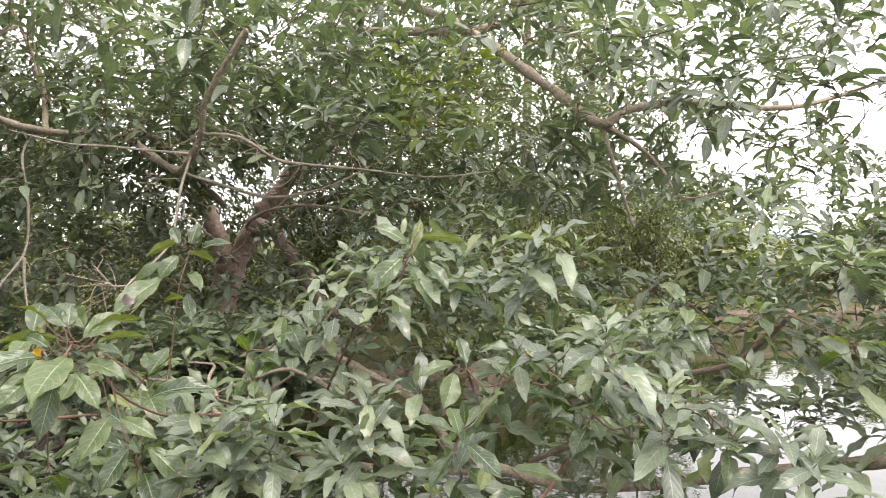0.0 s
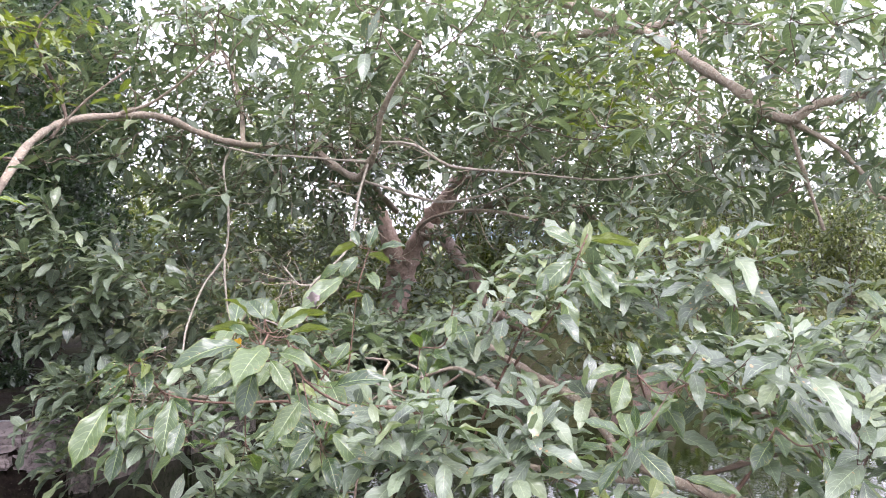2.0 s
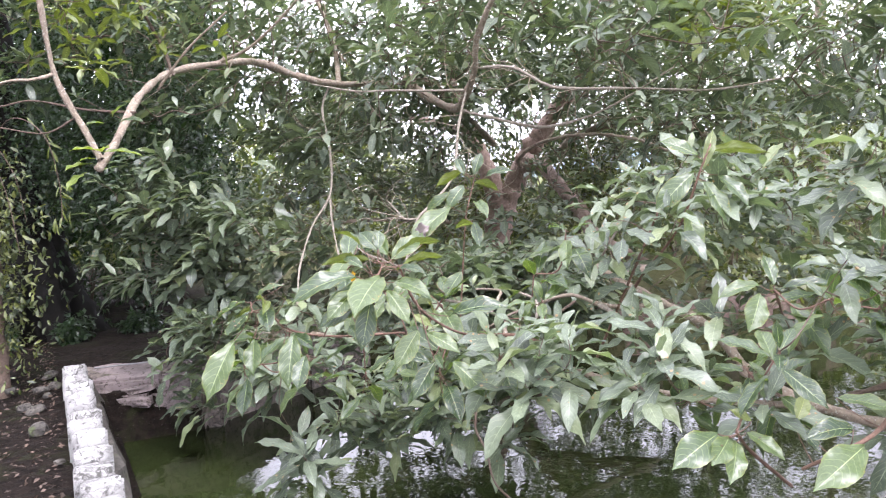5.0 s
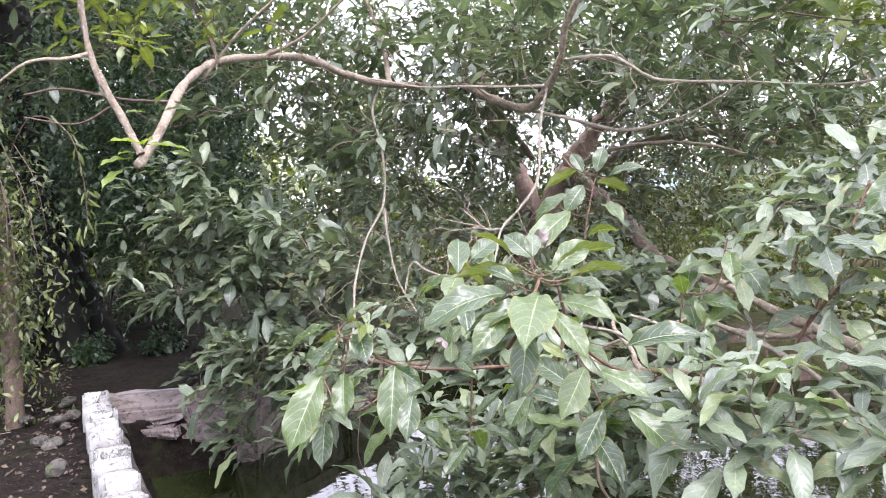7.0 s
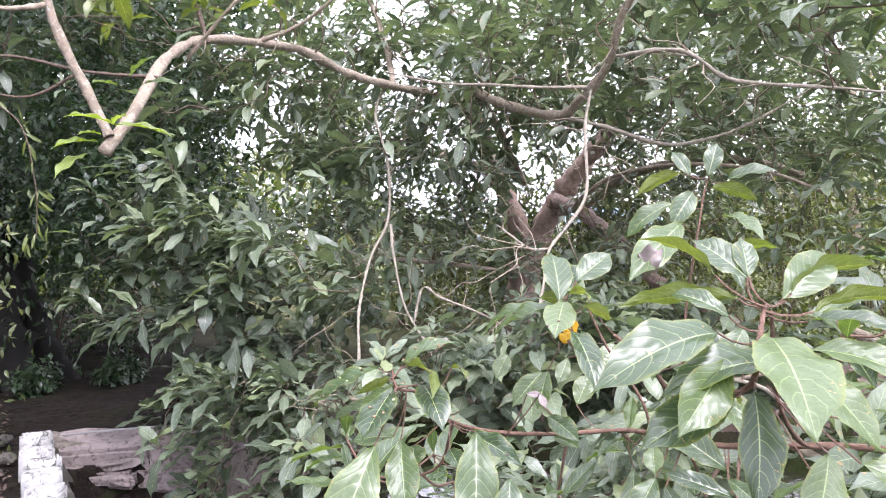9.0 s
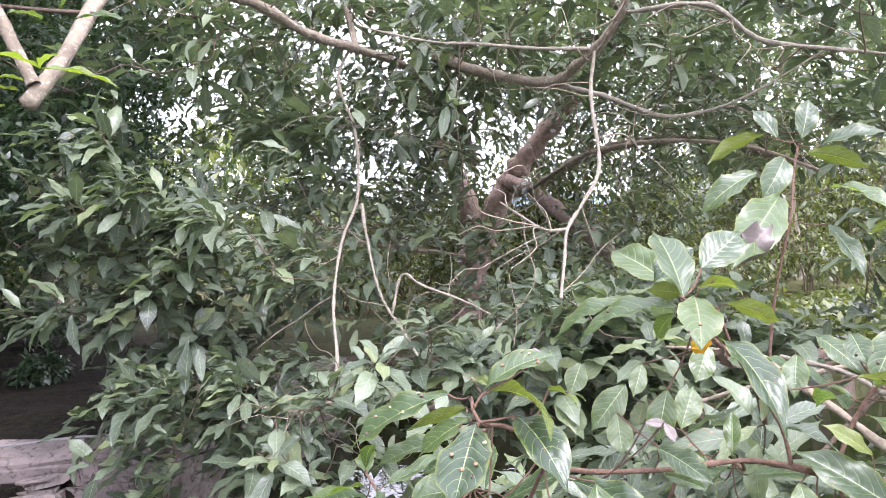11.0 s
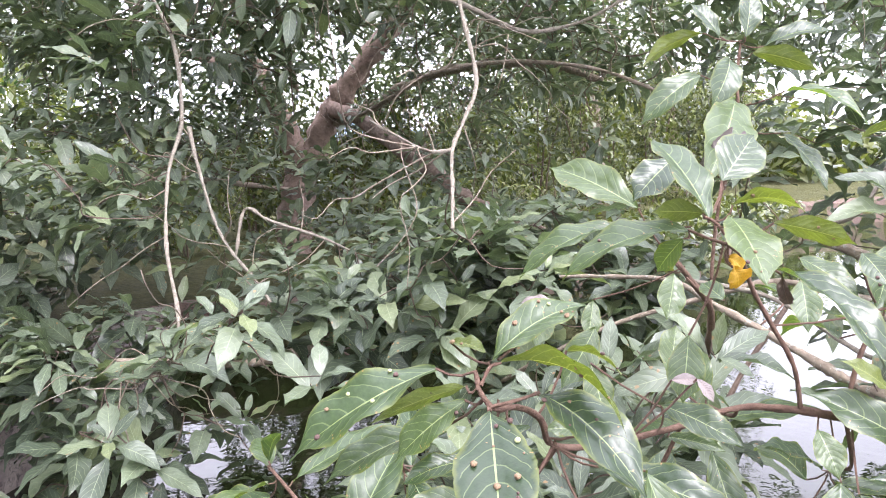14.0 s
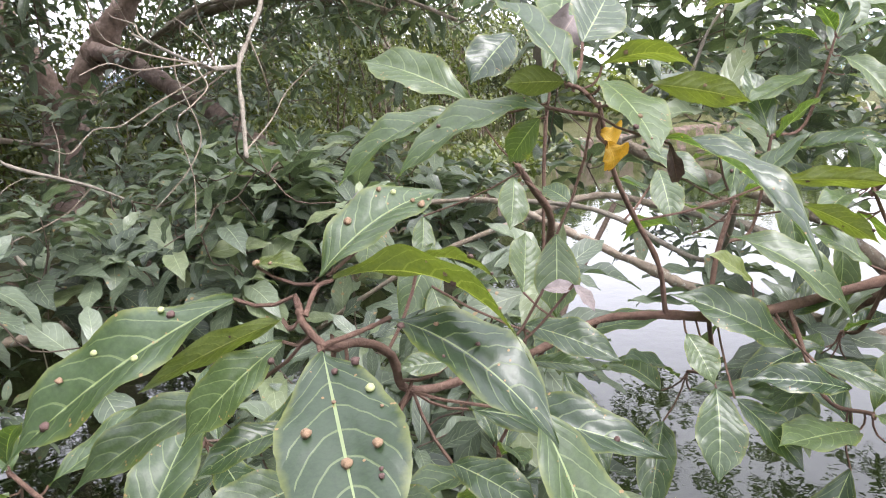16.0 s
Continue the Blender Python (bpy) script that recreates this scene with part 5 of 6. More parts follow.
# ---- the whitewashed wall along the pond's near edge ----
along, across_w = np.array((-0.7634, 0.6459)), np.array((0.6459, 0.7634))


def wall_point(s, off, z):
    p = np.array((0.0, 0.33)) + along * s + across_w * off
    return Vector((p[0], p[1], z))


pond_wall = tagged(new("wall_pond"), "low stepped whitewashed wall with black mould along the pond", "wall", kind="structure")


def block_mesh(name, length, width, height, rise, seed):
    r = np.random.default_rng(seed)
    bm = bmesh.new()
    bmesh.ops.create_cube(bm, size=1)
    for v in bm.verts:
        up = v.co.z > 0
        v.co = Vector((v.co.x * length, v.co.y * width * (0.94 if up else 1.0), v.co.z * height + (rise * (v.co.x * 2) if up else 0)))
    bmesh.ops.bevel(bm, geom=bm.edges[:], offset=0.012, segments=2, affect="EDGES")
    bmesh.ops.subdivide_edges(bm, edges=[e for e in bm.edges if e.calc_length() > 0.1], cuts=3, use_grid_fill=True)
    for v in bm.verts:
        v.co += Vector(r.normal(size=3)) * 0.003
    me = bpy.data.meshes.new(name)
    bm.to_mesh(me)
    bm.free()
    me.polygons.foreach_set("use_smooth", np.ones(len(me.polygons), dtype=bool))
    me.materials.append(whitewash)
    return me


blocks = [block_mesh("block", 0.36, 0.21, 0.26, -0.05, 5 + k) for k in range(3)]
turn_z = math.atan2(along[1], along[0])
for k in range(42):
    s = -6.456 + 0.338 * k
    ob = new("block", blocks[k % 3])
    ob.parent = pond_wall
    ob.matrix_world = Matrix.Translation(wall_point(s, -0.13 + 0.012 * math.sin(k * 2.3), 0.055 + 0.014 * math.sin(k * 1.7))) @ Matrix.Rotation(turn_z, 4, "Z") @ Matrix.Rotation(radians(-2 + 1.6 * math.sin(k * 3.1)), 4, "Y")


def strip(name, s0, s1, profile, material, label, n=60, seed=1, rough=0.015):
    """A band along the near wall with a cross-section of (offset, height) points."""
    r = np.random.default_rng(seed)
    v, f = [], []
    m = len(profile)
    for i in range(n + 1):
        s = s0 + (s1 - s0) * i / n
        for o, z in profile:
            v.append(tuple(wall_point(s, o + r.normal() * rough, z + r.normal() * rough)))
    for i in range(n):
        for j in range(m - 1):
            a = i * m + j
            f.append((a, a + m, a + m + 1, a + 1))
    ob = mesh_object(name, v, f, material, smooth=False)
    return tagged(ob, label, "embankment", kind="structure")


strip("wall_pond_footing", -9, 7.6, [(-0.02, 0.02), (0.03, -0.02), (0.07, -0.16), (0.09, -0.4), (0.16, -0.55), (0.2, -1.2)], mossy_stone, "damp mossy concrete footing of the pond wall")


def bank(name, points, profile, material, label, step=0.16, seed=2, rough=0.02):
    """A bank along a line on the ground; profile: offsets to the pond's side and heights."""
    r = np.random.default_rng(seed)
    p = np.array(points, float)
    seg = np.linalg.norm(np.diff(p, axis=0), axis=1)
    dist = np.concatenate([[0], np.cumsum(seg)])
    n = int(dist[-1] / step)
    q = np.stack([np.interp(np.linspace(0, dist[-1], n + 1), dist, p[:, k]) for k in (0, 1)], 1)
    tan = unit(np.gradient(q, axis=0))
    side = np.stack([tan[:, 1], -tan[:, 0]], 1)
    v, f, m = [], [], len(profile)
    for i in range(n + 1):
        for o, z in profile:
            v.append((q[i, 0] + side[i, 0] * (o + r.normal() * rough), q[i, 1] + side[i, 1] * (o + r.normal() * rough), z + r.normal() * rough))
    for i in range(n):
        for j in range(m - 1):
            a = i * m + j
            f.append((a, a + 1, a + m + 1, a + m))
    ob = mesh_object(name, v, f, material, smooth=False)
    return tagged(ob, label, "embankment", kind="structure")


bank("wall_left_bank", [(-5.95, 5.20), (-5.0, 5.70), (-4.75, 7.2), (-4.7, 9.2)], [(-0.35, 0.03), (-0.05, 0.03), (0.0, -0.04), (-0.08, -0.26), (-0.10, -0.42), (-0.10, -0.7), (-0.08, -1.2)], concrete, "cracked pale concrete ledge stepping down to the water", seed=4)
bank("wall_far_bank", [(-4.9, 9.15), (-1.0, 9.55), (0.5, 10.2), (3.2, 14.0), (6.5, 18.8), (13.0, 20.6), (40, 24)], [(-0.3, 0.02), (-0.05, 0.02), (0.02, -0.06), (0.05, -0.3), (0.08, -0.7), (0.1, -1.2)], brick_mat, "weathered pink brick edge of the far bank", seed=6, rough=0.012)
left_bank = bpy.data.objects["wall_left_bank"]
rb = np.random.default_rng(23)


def ledge_stone(along_ledge, out, top, length, depth, height, tilt, turn=27.8, material=slab_stone):
    """A worn concrete piece of the left bank: metres along the bank from the wall's end and out over the water, its top and size."""
    bm = bmesh.new()
    bmesh.ops.create_cube(bm, size=1)
    for v in bm.verts:
        v.co = Vector((v.co.x * length * rb.uniform(0.94, 1.05), v.co.y * depth * rb.uniform(0.9, 1.08), v.co.z * height))
    bmesh.ops.bevel(bm, geom=bm.edges[:], offset=min(0.03, 0.2 * height), segments=2, affect="EDGES")
    bmesh.ops.subdivide_edges(bm, edges=[e for e in bm.edges if e.calc_length() > 0.07], cuts=3, use_grid_fill=True)
    for v in bm.verts:
        v.co += v.normal * 0.035 * noise.noise(v.co * 6 + Vector((along_ledge * 9, top * 7, 0))) + Vector(rb.normal(size=3)) * 0.003
    stone = part("stone", bm, material, left_bank)
    if turn < 60:
        x, y = -5.93 + 0.885 * along_ledge, 5.33 + 0.466 * along_ledge
    else:
        x, y = -5.0 + 0.165 * along_ledge, 5.75 + 0.986 * along_ledge
    a = radians(turn)
    stone.matrix_world = pose(x + math.sin(a) * out, y - math.cos(a) * out, top - height / 2, tilt + 2 * rb.normal(), 1.5 * rb.normal(), turn + 3 * rb.normal())


for row in ((0.36, -0.04, 0.04, 0.78, 0.36, 0.20, 16), (1.0, -0.03, 0.04, 0.62, 0.34, 0.19, 13), (0.46, 0.12, -0.15, 0.36, 0.26, 0.12, 4), (0.14, 0.13, -0.17, 0.30, 0.22, 0.14, 6),
            (0.82, 0.05, -0.15, 0.46, 0.22, 0.2, 3), (0.56, -0.07, -0.25, 1.35, 0.22, 0.5, 0, 29.0, concrete), (0.7, -0.05, 0.04, 1.3, 0.34, 0.2, 10, 80.5), (0.75, -0.03, -0.15, 1.4, 0.26, 0.6, 2, 80.5, concrete), (2.1, -0.05, 0.03, 1.2, 0.34, 0.2, 8, 80.5), (2.2, -0.03, -0.16, 1.3, 0.26, 0.6, 2, 80.5, concrete)):
    ledge_stone(*row)
pipe = tagged(new("water_pipe"), "thin grey pipe lying along the ledge", "pipe")
pipe.location = (-5.7, 5.3, 0.1)
Tubes().add(smooth_line([(-0.05, -0.05, 0.02), (0.5, 0.3, 0.03), (1.0, 0.5, 0.02), (1.6, 0.8, 0.05)]), 0.008, 0.008, 6).make("tube", cable_mat, pipe)


def rubble(at, size, seed, label):
    r = np.random.default_rng(seed)
    bm = bmesh.new()
    bmesh.ops.create_icosphere(bm, subdivisions=2, radius=0.5)
    for v in bm.verts:
        v.co = Vector((v.co.x * size[0], v.co.y * size[1], max(-0.3, min(0.3, v.co.z)) * size[2])) * (1 + 0.12 * r.normal())
    me = bpy.data.meshes.new("broken_slab")
    bm.to_mesh(me)
    bm.free()
    me.materials.append(slab_stone)
    ob = new("broken_slab", me)
    ob.matrix_world = pose(*at, 4, -6, 25 + 10 * r.normal())
    return tagged(ob, label, "slab", "broken slabs")


rubble((-5.42, 5.44, -0.12), (0.34, 0.2, 0.1), 1, "broken pale concrete slab lying on the ledge")
rubble((-5.72, 5.27, -0.14), (0.24, 0.16, 0.1), 3, "cracked concrete slab on the ledge")

# ---- dark vine-clad tree on the left bank, and its neighbours ----


def big_tree(name, label, base, height, radius, crown_boxes, leaf, leaf_len, seed, bark=None, count=10, flare=1.9, shapes=None, within=None):
    r = np.random.default_rng(seed)
    tree = tagged(new(name), label, "tree")
    tree.location = base
    b = np.array(base)
    tk = Tubes()
    top = (b[0] + 0.3 * r.normal(), b[1] + 0.3 * r.normal(), b[2] + height)
    line = smooth_line([(b[0], b[1], b[2] - 0.3), (b[0] + 0.03, b[1], b[2] + 0.5), (b[0] - 0.1, b[1] + 0.05, b[2] + 0.3 * height), top], 8)
    tk.add(line - b, radius, radius * 0.45, 14, 0.05, r)
    tk.make("trunk", bark or bark_shaded, tree)
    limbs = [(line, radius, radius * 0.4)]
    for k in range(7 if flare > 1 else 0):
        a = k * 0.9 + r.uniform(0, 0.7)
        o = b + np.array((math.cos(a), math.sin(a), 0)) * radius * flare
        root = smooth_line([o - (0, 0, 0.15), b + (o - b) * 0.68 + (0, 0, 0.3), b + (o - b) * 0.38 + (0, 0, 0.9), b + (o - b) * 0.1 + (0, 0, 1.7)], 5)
        Tubes().add(root - b, radius * 0.5, radius * 0.75, 10, 0.1, r).make("root", bark or bark_shaded, tree)
    for k in range(6):
        a = k * 1.05 + r.uniform(0, 0.6)
        z = height * r.uniform(0.45, 0.95)
        o = b + np.array((0, 0, z))
        e = o + np.array((math.cos(a) * height * 0.35, math.sin(a) * height * 0.35, height * 0.25))
        ln = smooth_line([o, (o + e) / 2 + (0, 0, 0.2), e], 6)
        Tubes().add(ln - b, radius * 0.3, radius * 0.08, 7, 0.04, r).make("limb", bark or bark_shaded, tree)
        limbs.append((ln, 0, 0))
    pts = []
    for n, lo, hi, cut in crown_boxes:
        pts.append(boxed(r, n, lo, hi, lambda x, y, z: clump((x, y, z), 0.8, cut) and (within is None or within(x, y))))
    P, W, N, S = [], [], [], []
    for at in np.vstack(pts):
        axis = np.array((0.25 * r.normal(), -0.3 + 0.3 * r.normal(), 0.4 + 0.3 * r.normal()))
        a, c, d, e = rosette(r, at, axis, count, leaf_len * r.uniform(0.7, 1.2), 0.7)
        spread = r.normal(size=(len(a), 3)) * leaf_len * 0.8
        P += list(np.array(a) + spread)
        W += c
        N += d
        S += e
    leaf_mesh("crown", np.array(P) - b, W, N, S, shapes or LOW, leaf, tree, "", seed)
    return tree


# last two boxes: canopy above the view, added to shade path and bank
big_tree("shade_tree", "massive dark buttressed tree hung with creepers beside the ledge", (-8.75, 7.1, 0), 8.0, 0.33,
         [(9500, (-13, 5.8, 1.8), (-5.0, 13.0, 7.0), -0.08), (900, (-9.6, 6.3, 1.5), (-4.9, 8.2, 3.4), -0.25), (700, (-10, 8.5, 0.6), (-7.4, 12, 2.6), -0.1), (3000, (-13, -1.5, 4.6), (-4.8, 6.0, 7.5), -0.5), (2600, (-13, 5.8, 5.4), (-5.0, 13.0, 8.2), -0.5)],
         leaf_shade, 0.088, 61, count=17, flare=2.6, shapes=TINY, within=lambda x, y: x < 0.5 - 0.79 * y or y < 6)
UNDERGROWTH = []
shade_tree = bpy.data.objects["shade_tree"]
rk = np.random.default_rng(27)
ka, kh = rk.uniform(0, 6.28, 1500), 4.2 * rk.uniform(0.01, 1, 1500) ** 1.5
kr = 0.36 + 0.62 * np.clip(1 - kh / 1.7, 0, 1) ** 1.3 + 0.05 * rk.normal(size=1500)
kp = np.column_stack([kr * np.cos(ka), kr * np.sin(ka), kh])
kp = kp[[clump(p, 1.4, -0.05) for p in kp]]
kn = kp * (1, 1, 0)
leaf_mesh("creeper", kp, rk.normal(size=kp.shape) * 0.6 + (0, 0, -1), kn + 0.2 * rk.normal(size=kp.shape), rk.uniform(0.07, 0.15, len(kp)), MID, leaf_shade, shade_tree, "dark creeper leaves climbing the trunk", 28)
for k in range(14):
    a, z = rk.uniform(3.0, 6.4), rk.uniform(2.6, 4.0)
    p = np.array((rk.uniform(0.3, 2.2) * math.cos(a), rk.uniform(0.3, 1.6) * math.sin(a), z))
    q = p + (0.25 * rk.normal(), 0.2 * rk.normal(), -rk.uniform(0.9, 2.4))
    Tubes().add(smooth_line([p, (p + q) / 2 + rk.normal(size=3) * 0.12, q], 5), 0.008, 0.005, 4).make("hanging_vine", bark_shaded, shade_tree)
for k, (x, y, wide, high) in enumerate(((-9.9, 6.9, 0.7, 1.5), (-10.1, 6.0, 0.6, 1.2), (-10.6, 7.6, 0.9, 1.8), (-7.8, 6.9, 0.25, 0.28), (-7.3, 7.5, 0.28, 0.3), (-8.4, 6.3, 0.22, 0.22), (-10.2, 9.4, 0.8, 1.4), (-9.2, 9.6, 0.5, 0.7))):
    UNDERGROWTH.append(((x, y, 0.0), wide, high, 200 + k))
big_tree("slender_tree", "grey-brown tree trunk behind the shade tree", (-10.9, 11.6, 0), 9.0, 0.24,
         [(300, (-16, 12, 1.5), (-7, 18, 9), -0.3)], leaf_shade, 0.16, 62, bark_branch, flare=0)

for k, (x, y, h) in enumerate(((-0.6, 18.5, 9.0), (2.4, 20.0, 11.0), (5.2, 22.5, 10.0))):
    big_tree("tall_tree", "tall green broad-leaved tree beyond the far bank", (x, y, 0), h * 0.8, 0.2,
             [(1000, (x - 2.2, y - 1.8, 1.8), (x + 2.2, y + 1.8, h + 0.8), -0.1)], leaf_far, 0.17, 90 + k, bark_branch, count=14, flare=0)

# ---- creeper-covered stump at the path's edge ----
creeper = tagged(new("creeper_stump"), "leaning stump wrapped in pale yellow-green creeper beside the path", "stump")
creeper.location = (-6.3, 4.70, 0)
Tubes().add(smooth_line([(0, 0, -0.1), (-0.05, 0.05, 0.7), (-0.1, 0.1, 1.4), (-0.2, 0.1, 2.0)]), 0.08, 0.06, 10, 0.08, np.random.default_rng(8)).make("trunk", bark_twig, creeper)
rv = np.random.default_rng(9)
vp = rv.normal(size=(2400, 3)) * (0.22, 0.22, 0.55) + (-0.08, 0.02, 1.2)
vp[:, 2] = np.maximum(vp[:, 2], 0.05)
leaf_mesh("creeper_leaves", vp, rv.normal(size=(2400, 3)) + (0.3, -0.4, -0.7), rv.normal(size=(2400, 3)) * 0.5 + (0, -0.6, 1), rv.uniform(0.045, 0.10, 2400), MID, leaf_far, creeper, "small yellow-green creeper leaves", 9)
vine = smooth_line([(-0.1, 0.1, 2.0), (0.4, 0.0, 2.45), (0.9, -0.08, 2.3), (0.97, -0.02, 1.9), (0.95, 0.0, 1.55)], 6)
Tubes().add(vine, 0.006, 0.003, 5).make("vine", bark_twig, creeper, "hanging vine with narrow pale leaves")
SLIM = [leaf_shape(2, 6, 0.3, 0.5, 0.1, wi, k) for k, wi in enumerate((0.08, 0.1))]
vb = vine[rv.integers(9, len(vine), 26)] + rv.normal(size=(26, 3)) * 0.03
leaf_mesh("vine_leaves", vb, rv.normal(size=(26, 3)) * 0.5 + (0, 0, -1), rv.normal(size=(26, 3)) * 0.4 + (0, -1, 0.4), rv.uniform(0.07, 0.13, 26), SLIM, leaf_yellow_green, creeper, "narrow pale yellow-green hanging leaves", 10)
for k in range(9):
    a = rv.uniform(0, 6.28)
    p = np.array((0.2 * math.cos(a), 0.2 * math.sin(a), 2.0 + 0.3 * rv.random()))
    q = p + (0.35 * rv.random(), -0.2 * rv.random(), -0.5 - 0.6 * rv.random())
    Tubes().add(smooth_line([p, (p + q) / 2 + (0.12, -0.05, 0.05), q], 4), 0.005, 0.003, 4).make("vine", bark_twig, creeper)

# ---- far bank: low shrubs, woods and a hazy hill ----


def woods(name, label, count, where, leaf, length, seed, per=26, shapes=None):
    """Leafy clumps over a strip of ground; where gives a clump's place."""
    r = np.random.default_rng(seed)
    P, W, N, S = [], [], [], []
    for k in range(count):
        c, size = where(r)
        o = r.normal(size=(per, 3))
        o = unit(o) * r.uniform(0.5, 1.0, (per, 1)) * size
        P.append(c + o)
        W.append(o * 0.5 + r.normal(size=(per, 3)) * 0.6 * size + np.array((0, 0, -0.3 * size)))
        N.append(o + np.array((0, 0, size)) + r.normal(size=(per, 3)) * 0.3 * size)
        S.append(r.uniform(0.6, 1.2, per) * length)
    ob = leaf_mesh(name, np.vstack(P), np.vstack(W), np.vstack(N), np.concatenate(S), shapes or LOW, leaf, None, label, seed)
    return tagged(ob, category="shrubs")


def shrub(at, wide, high, leaf, length, seed, count, name="shrub", label="rounded light green shrub on the far bank", group="shrubs on the far bank"):
    """A bush or sapling: a few stems and an uneven crown of clumps."""
    r = np.random.default_rng(seed)
    bush = tagged(new(name), label, name, group)
    bush.location = at
    for _ in range(4):
        top = r.normal(size=3) * (0.3 * wide, 0.3 * wide, 0) + (0, 0, high * r.uniform(0.6, 0.9))
        Tubes().add(smooth_line([(r.normal() * 0.06, r.normal() * 0.06, -0.1), top * (0.4, 0.4, 0.5), top], 4), 0.012 + 0.005 * high, 0.006, 5).make("stem", bark_twig, bush)
    P, W, N, S = [], [], [], []
    for _ in range(count):
        c = unit(r.normal(size=3)) * r.uniform(0.3, 1.0) * (wide, wide, high * 0.5) + (0, 0, high * 0.55)
        o = unit(r.normal(size=(24, 3))) * r.uniform(0.4, 1.0, (24, 1)) * 0.3 * wide
        P.append(c + o)
        W.append(o + r.normal(size=(24, 3)) * 0.2 * wide + (0, 0, -0.12 * wide))
        N.append(o + (0, 0, 0.4 * wide) + r.normal(size=(24, 3)) * 0.1 * wide)
        S.append(r.uniform(0.6, 1.2, 24) * length)
    P = np.vstack(P)
    P[:, 2] = np.maximum(P[:, 2], 0.02)
    leaf_mesh("crown", P, np.vstack(W), np.vstack(N), np.concatenate(S), LOW, leaf, bush, "", seed)
    return bush


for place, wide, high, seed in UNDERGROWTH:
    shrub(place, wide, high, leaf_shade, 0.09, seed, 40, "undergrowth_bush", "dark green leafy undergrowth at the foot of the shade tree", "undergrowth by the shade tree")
rs = np.random.default_rng(70)
for k in range(15):
    x = -8.6 + 0.95 * k + 0.2 * rs.normal()
    if -5.2 < x < -3.2:
        continue
    shrub((x, 13.6 + 1.5 * rs.random() + max(0, x) * 1.35, 0.0), 0.55 + 0.3 * rs.random(), 0.8 + 0.7 * rs.random(), leaf_far, 0.12, 100 + k, 26)
for k in range(13):
    x = -3.0 + 0.85 * k + 0.2 * rs.normal()
    shrub((x, 15.6 + 3 * rs.random() + max(0, x) * 0.9, 0.0), 1.0 + 0.4 * rs.random(), 2.3 + 1.3 * rs.random() + (1.2 if x > 0.2 else 0.0), leaf_far, 0.15, 130 + k, 75, "sapling", "slender green sapling with fine leaves behind the fig tree", "saplings behind the fig tree")
for k in range(7):
    shrub((-6.8 + 0.62 * k + 0.2 * rs.normal(), 15.4 + 1.8 * rs.random(), 0.0), 0.8 + 0.3 * rs.random(), 2.3 + 0.9 * rs.random(), leaf_far, 0.13, 160 + k, 60, "sapling", "slender green sapling with fine leaves behind the fig tree", "saplings behind the fig tree")
for k in range(5):
    x = -9.5 + 1.3 * k
    shrub((x, 17.5 + 2 * rs.random(), 0.0), 0.9, 1.3 + 0.5 * rs.random(), leaf_far, 0.16, 150 + k, 60, "sapling", "slender green sapling with fine leaves behind the fig tree", "saplings behind the fig tree")


def far_woods(r):
    a = r.uniform(-0.95, 0.75)
    d = r.uniform(24, 46)
    h = (3.2 + 1.3 * math.sin(a * 9) + 0.8 * math.sin(a * 23)) * d / 30 * (1.5 if a < -0.48 else 0.6 if a < -0.12 else 0.85)
    return np.array((d * math.sin(a), d * math.cos(a) + 2, 0.3 + r.random() * h)), 0.9


def dark_woods(r):
    a = r.uniform(-1.25, -0.66)
    d = r.uniform(13, 22)
    return np.array((d * math.sin(a) - 1.5, d * math.cos(a) + 1, 1.6 + r.random() * 8)), 0.9


# out of view, added to keep light off the left bank and trunk
def unseen_woods(r):
    a = r.uniform(-2.7, -1.2)
    d = r.uniform(8, 15)
    return np.array((d * math.sin(a) - 2.0, d * math.cos(a) + 1, 0.8 + r.random() * 8)), 0.9


def bank_grass(r):
    k = r.random()
    x, y = 0.2 + 5.5 * k + r.normal() * 0.4, 10.4 + 7.6 * k + 3.2 * r.random() ** 1.6
    return np.array((x, y, 0.04 + 0.05 * r.random())), 0.1


grass = woods("bank_grass", "thin yellow-green grass tufts on the far bank", 1500, bank_grass, leaf_far, 0.16, 76, 14, shapes=TINY)
tagged(grass, category="grass")
woods("woods_behind_path", "unseen green woods added behind the path to block light", 800, unseen_woods, leaf_shade, 0.3, 75, 26, shapes=TINY)
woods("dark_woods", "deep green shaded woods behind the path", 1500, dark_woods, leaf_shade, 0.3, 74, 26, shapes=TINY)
woods("far_woods", "distant line of green woods beyond the pond", 1900, far_woods, leaf_far, 0.5, 72, 26, shapes=TINY)
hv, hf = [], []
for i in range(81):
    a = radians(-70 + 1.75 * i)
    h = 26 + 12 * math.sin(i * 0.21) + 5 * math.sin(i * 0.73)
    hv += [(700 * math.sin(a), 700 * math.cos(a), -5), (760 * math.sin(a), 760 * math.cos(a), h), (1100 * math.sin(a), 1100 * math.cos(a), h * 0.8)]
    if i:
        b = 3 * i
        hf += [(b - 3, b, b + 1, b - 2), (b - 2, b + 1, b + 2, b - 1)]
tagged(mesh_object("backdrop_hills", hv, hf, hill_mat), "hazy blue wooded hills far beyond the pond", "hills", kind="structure")

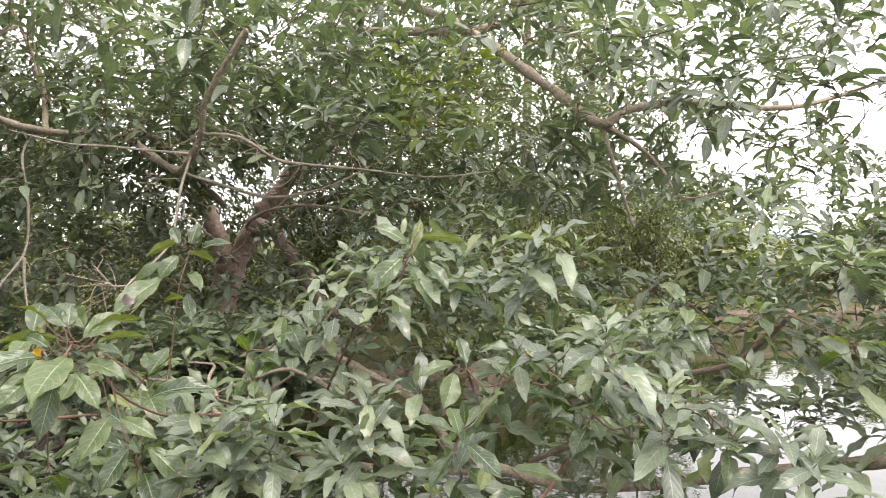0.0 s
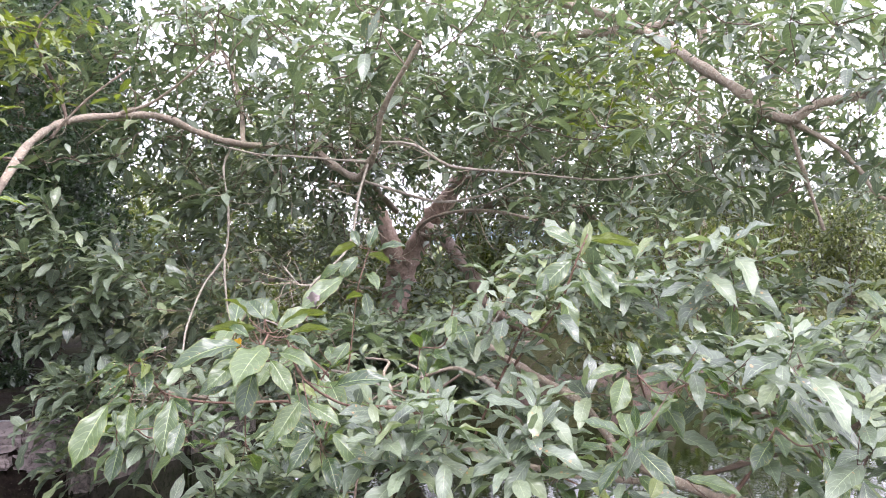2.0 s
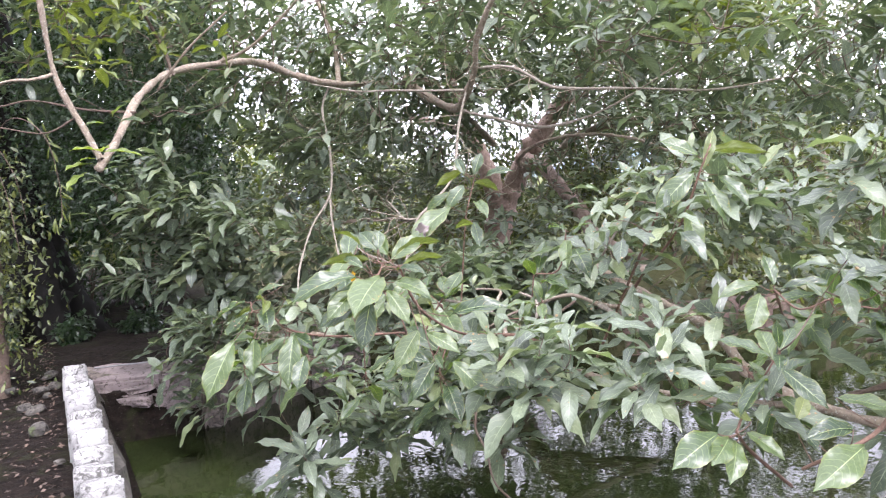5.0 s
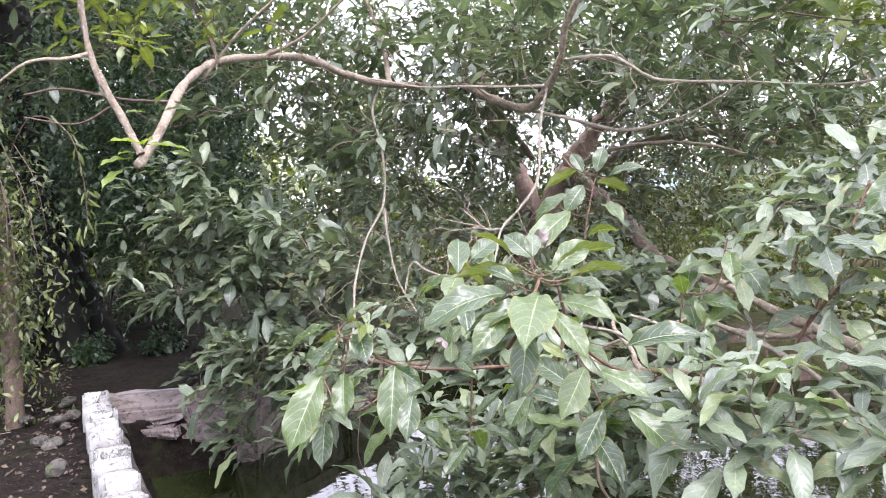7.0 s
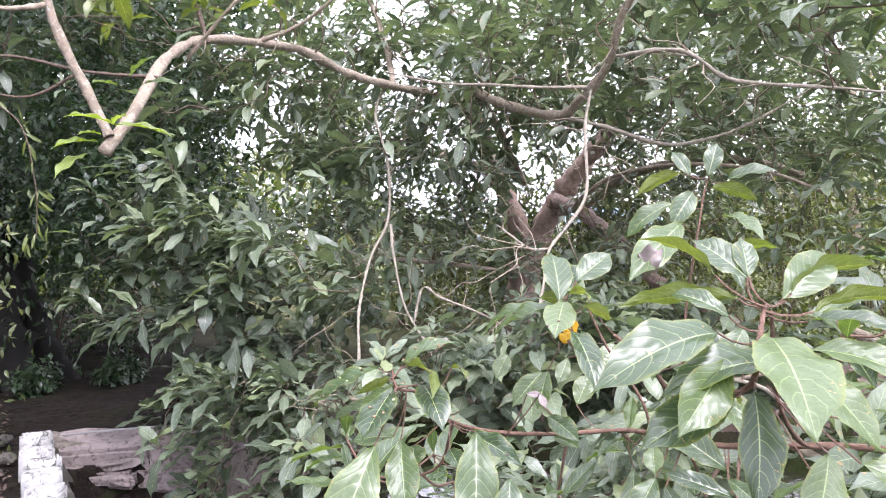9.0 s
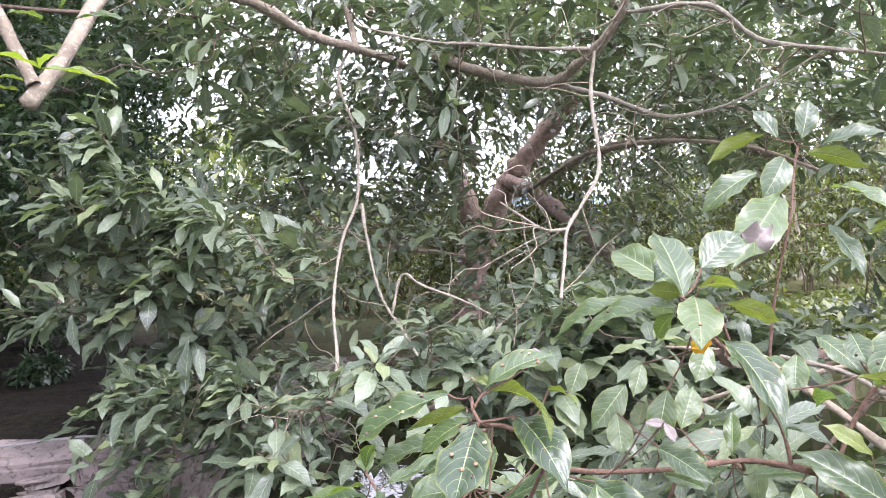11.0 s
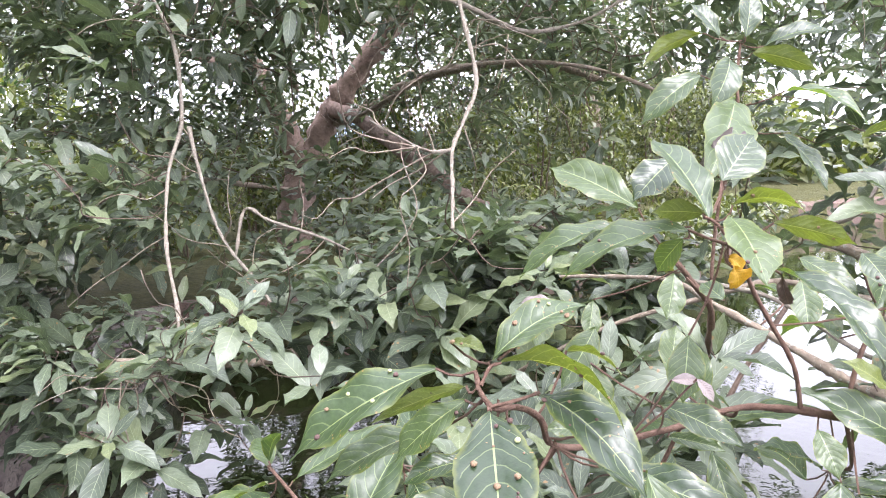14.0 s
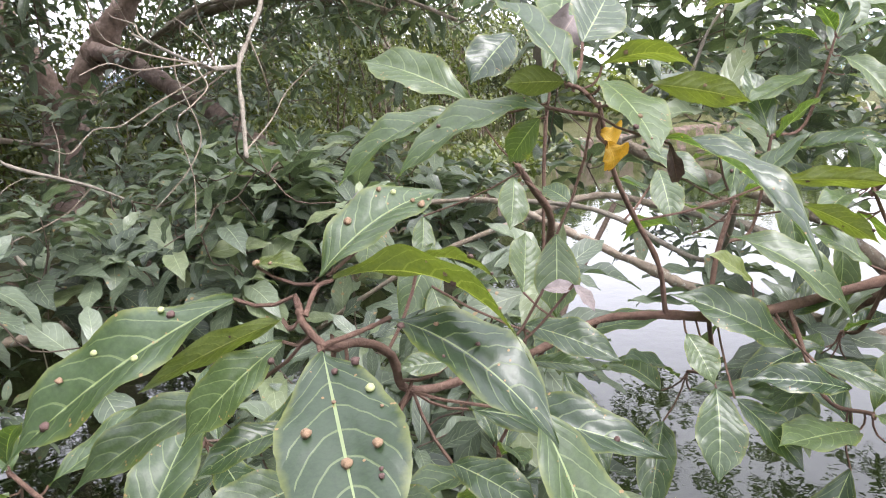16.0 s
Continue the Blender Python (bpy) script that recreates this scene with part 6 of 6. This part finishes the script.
# ---- leaf litter and stones on the path ----
rl = np.random.default_rng(15)
lp = np.array([wall_point(rl.uniform(-1, 12), -0.3 - 3.6 * rl.random() ** 1.4, 0.015 + 0.02 * rl.random()) for _ in range(5200)])
lw = np.column_stack([rl.normal(size=(5200, 2)), 0.25 * rl.normal(size=5200)])
litter = leaf_mesh("leaf_litter", lp, lw, rl.normal(size=(5200, 3)) * 0.5 + (0, 0, 1), rl.uniform(0.012, 0.055, 5200), LOW, leaf_brown, None, "dry brown fallen leaves scattered on the bare soil", 15)
tagged(litter, category="leaf litter")


def stone_on_path(s, off, size, seed):
    r = np.random.default_rng(seed)
    bm = bmesh.new()
    bmesh.ops.create_icosphere(bm, subdivisions=2, radius=0.5)
    for v in bm.verts:
        v.co = Vector((v.co.x * size, v.co.y * size * 0.75, max(-0.25, v.co.z) * size * 0.6)) * (1 + 0.1 * r.normal())
    me = bpy.data.meshes.new("stone")
    bm.to_mesh(me)
    bm.free()
    me.materials.append(mossy_stone)
    ob = new("stone", me)
    ob.matrix_world = Matrix.Translation(wall_point(s, off, 0.01 + 0.1 * size)) @ Matrix.Rotation(r.uniform(0, 6), 4, "Z")
    return tagged(ob, "rough dark stone half sunk in the soil beside the wall", "stone", "stones along the wall")


for k in range(26):
    stone_on_path(rl.uniform(1.5, 8.2), -0.3 - 0.9 * rl.random() ** 2, rl.uniform(0.05, 0.2), 300 + k)


def fallen_twig(s, off, length, seed):
    r = np.random.default_rng(seed)
    ob = tagged(new("fallen_twig"), "thin dry twig lying on the bare soil", "twig", "fallen twigs")
    ob.location = wall_point(s, off, 0.02)
    a = r.uniform(0, 6.28)
    d = np.array((math.cos(a), math.sin(a), 0)) * length
    Tubes().add(smooth_line([(0, 0, 0), d * 0.5 + (0.04 * r.normal(), 0.04 * r.normal(), 0.015), d + (0, 0, 0.01)], 4), 0.006, 0.003, 5).make("wood", bark_branch, ob)


for k in range(14):
    fallen_twig(rl.uniform(3.0, 10.0), -0.5 - 2.2 * rl.random(), rl.uniform(0.2, 0.6), 340 + k)
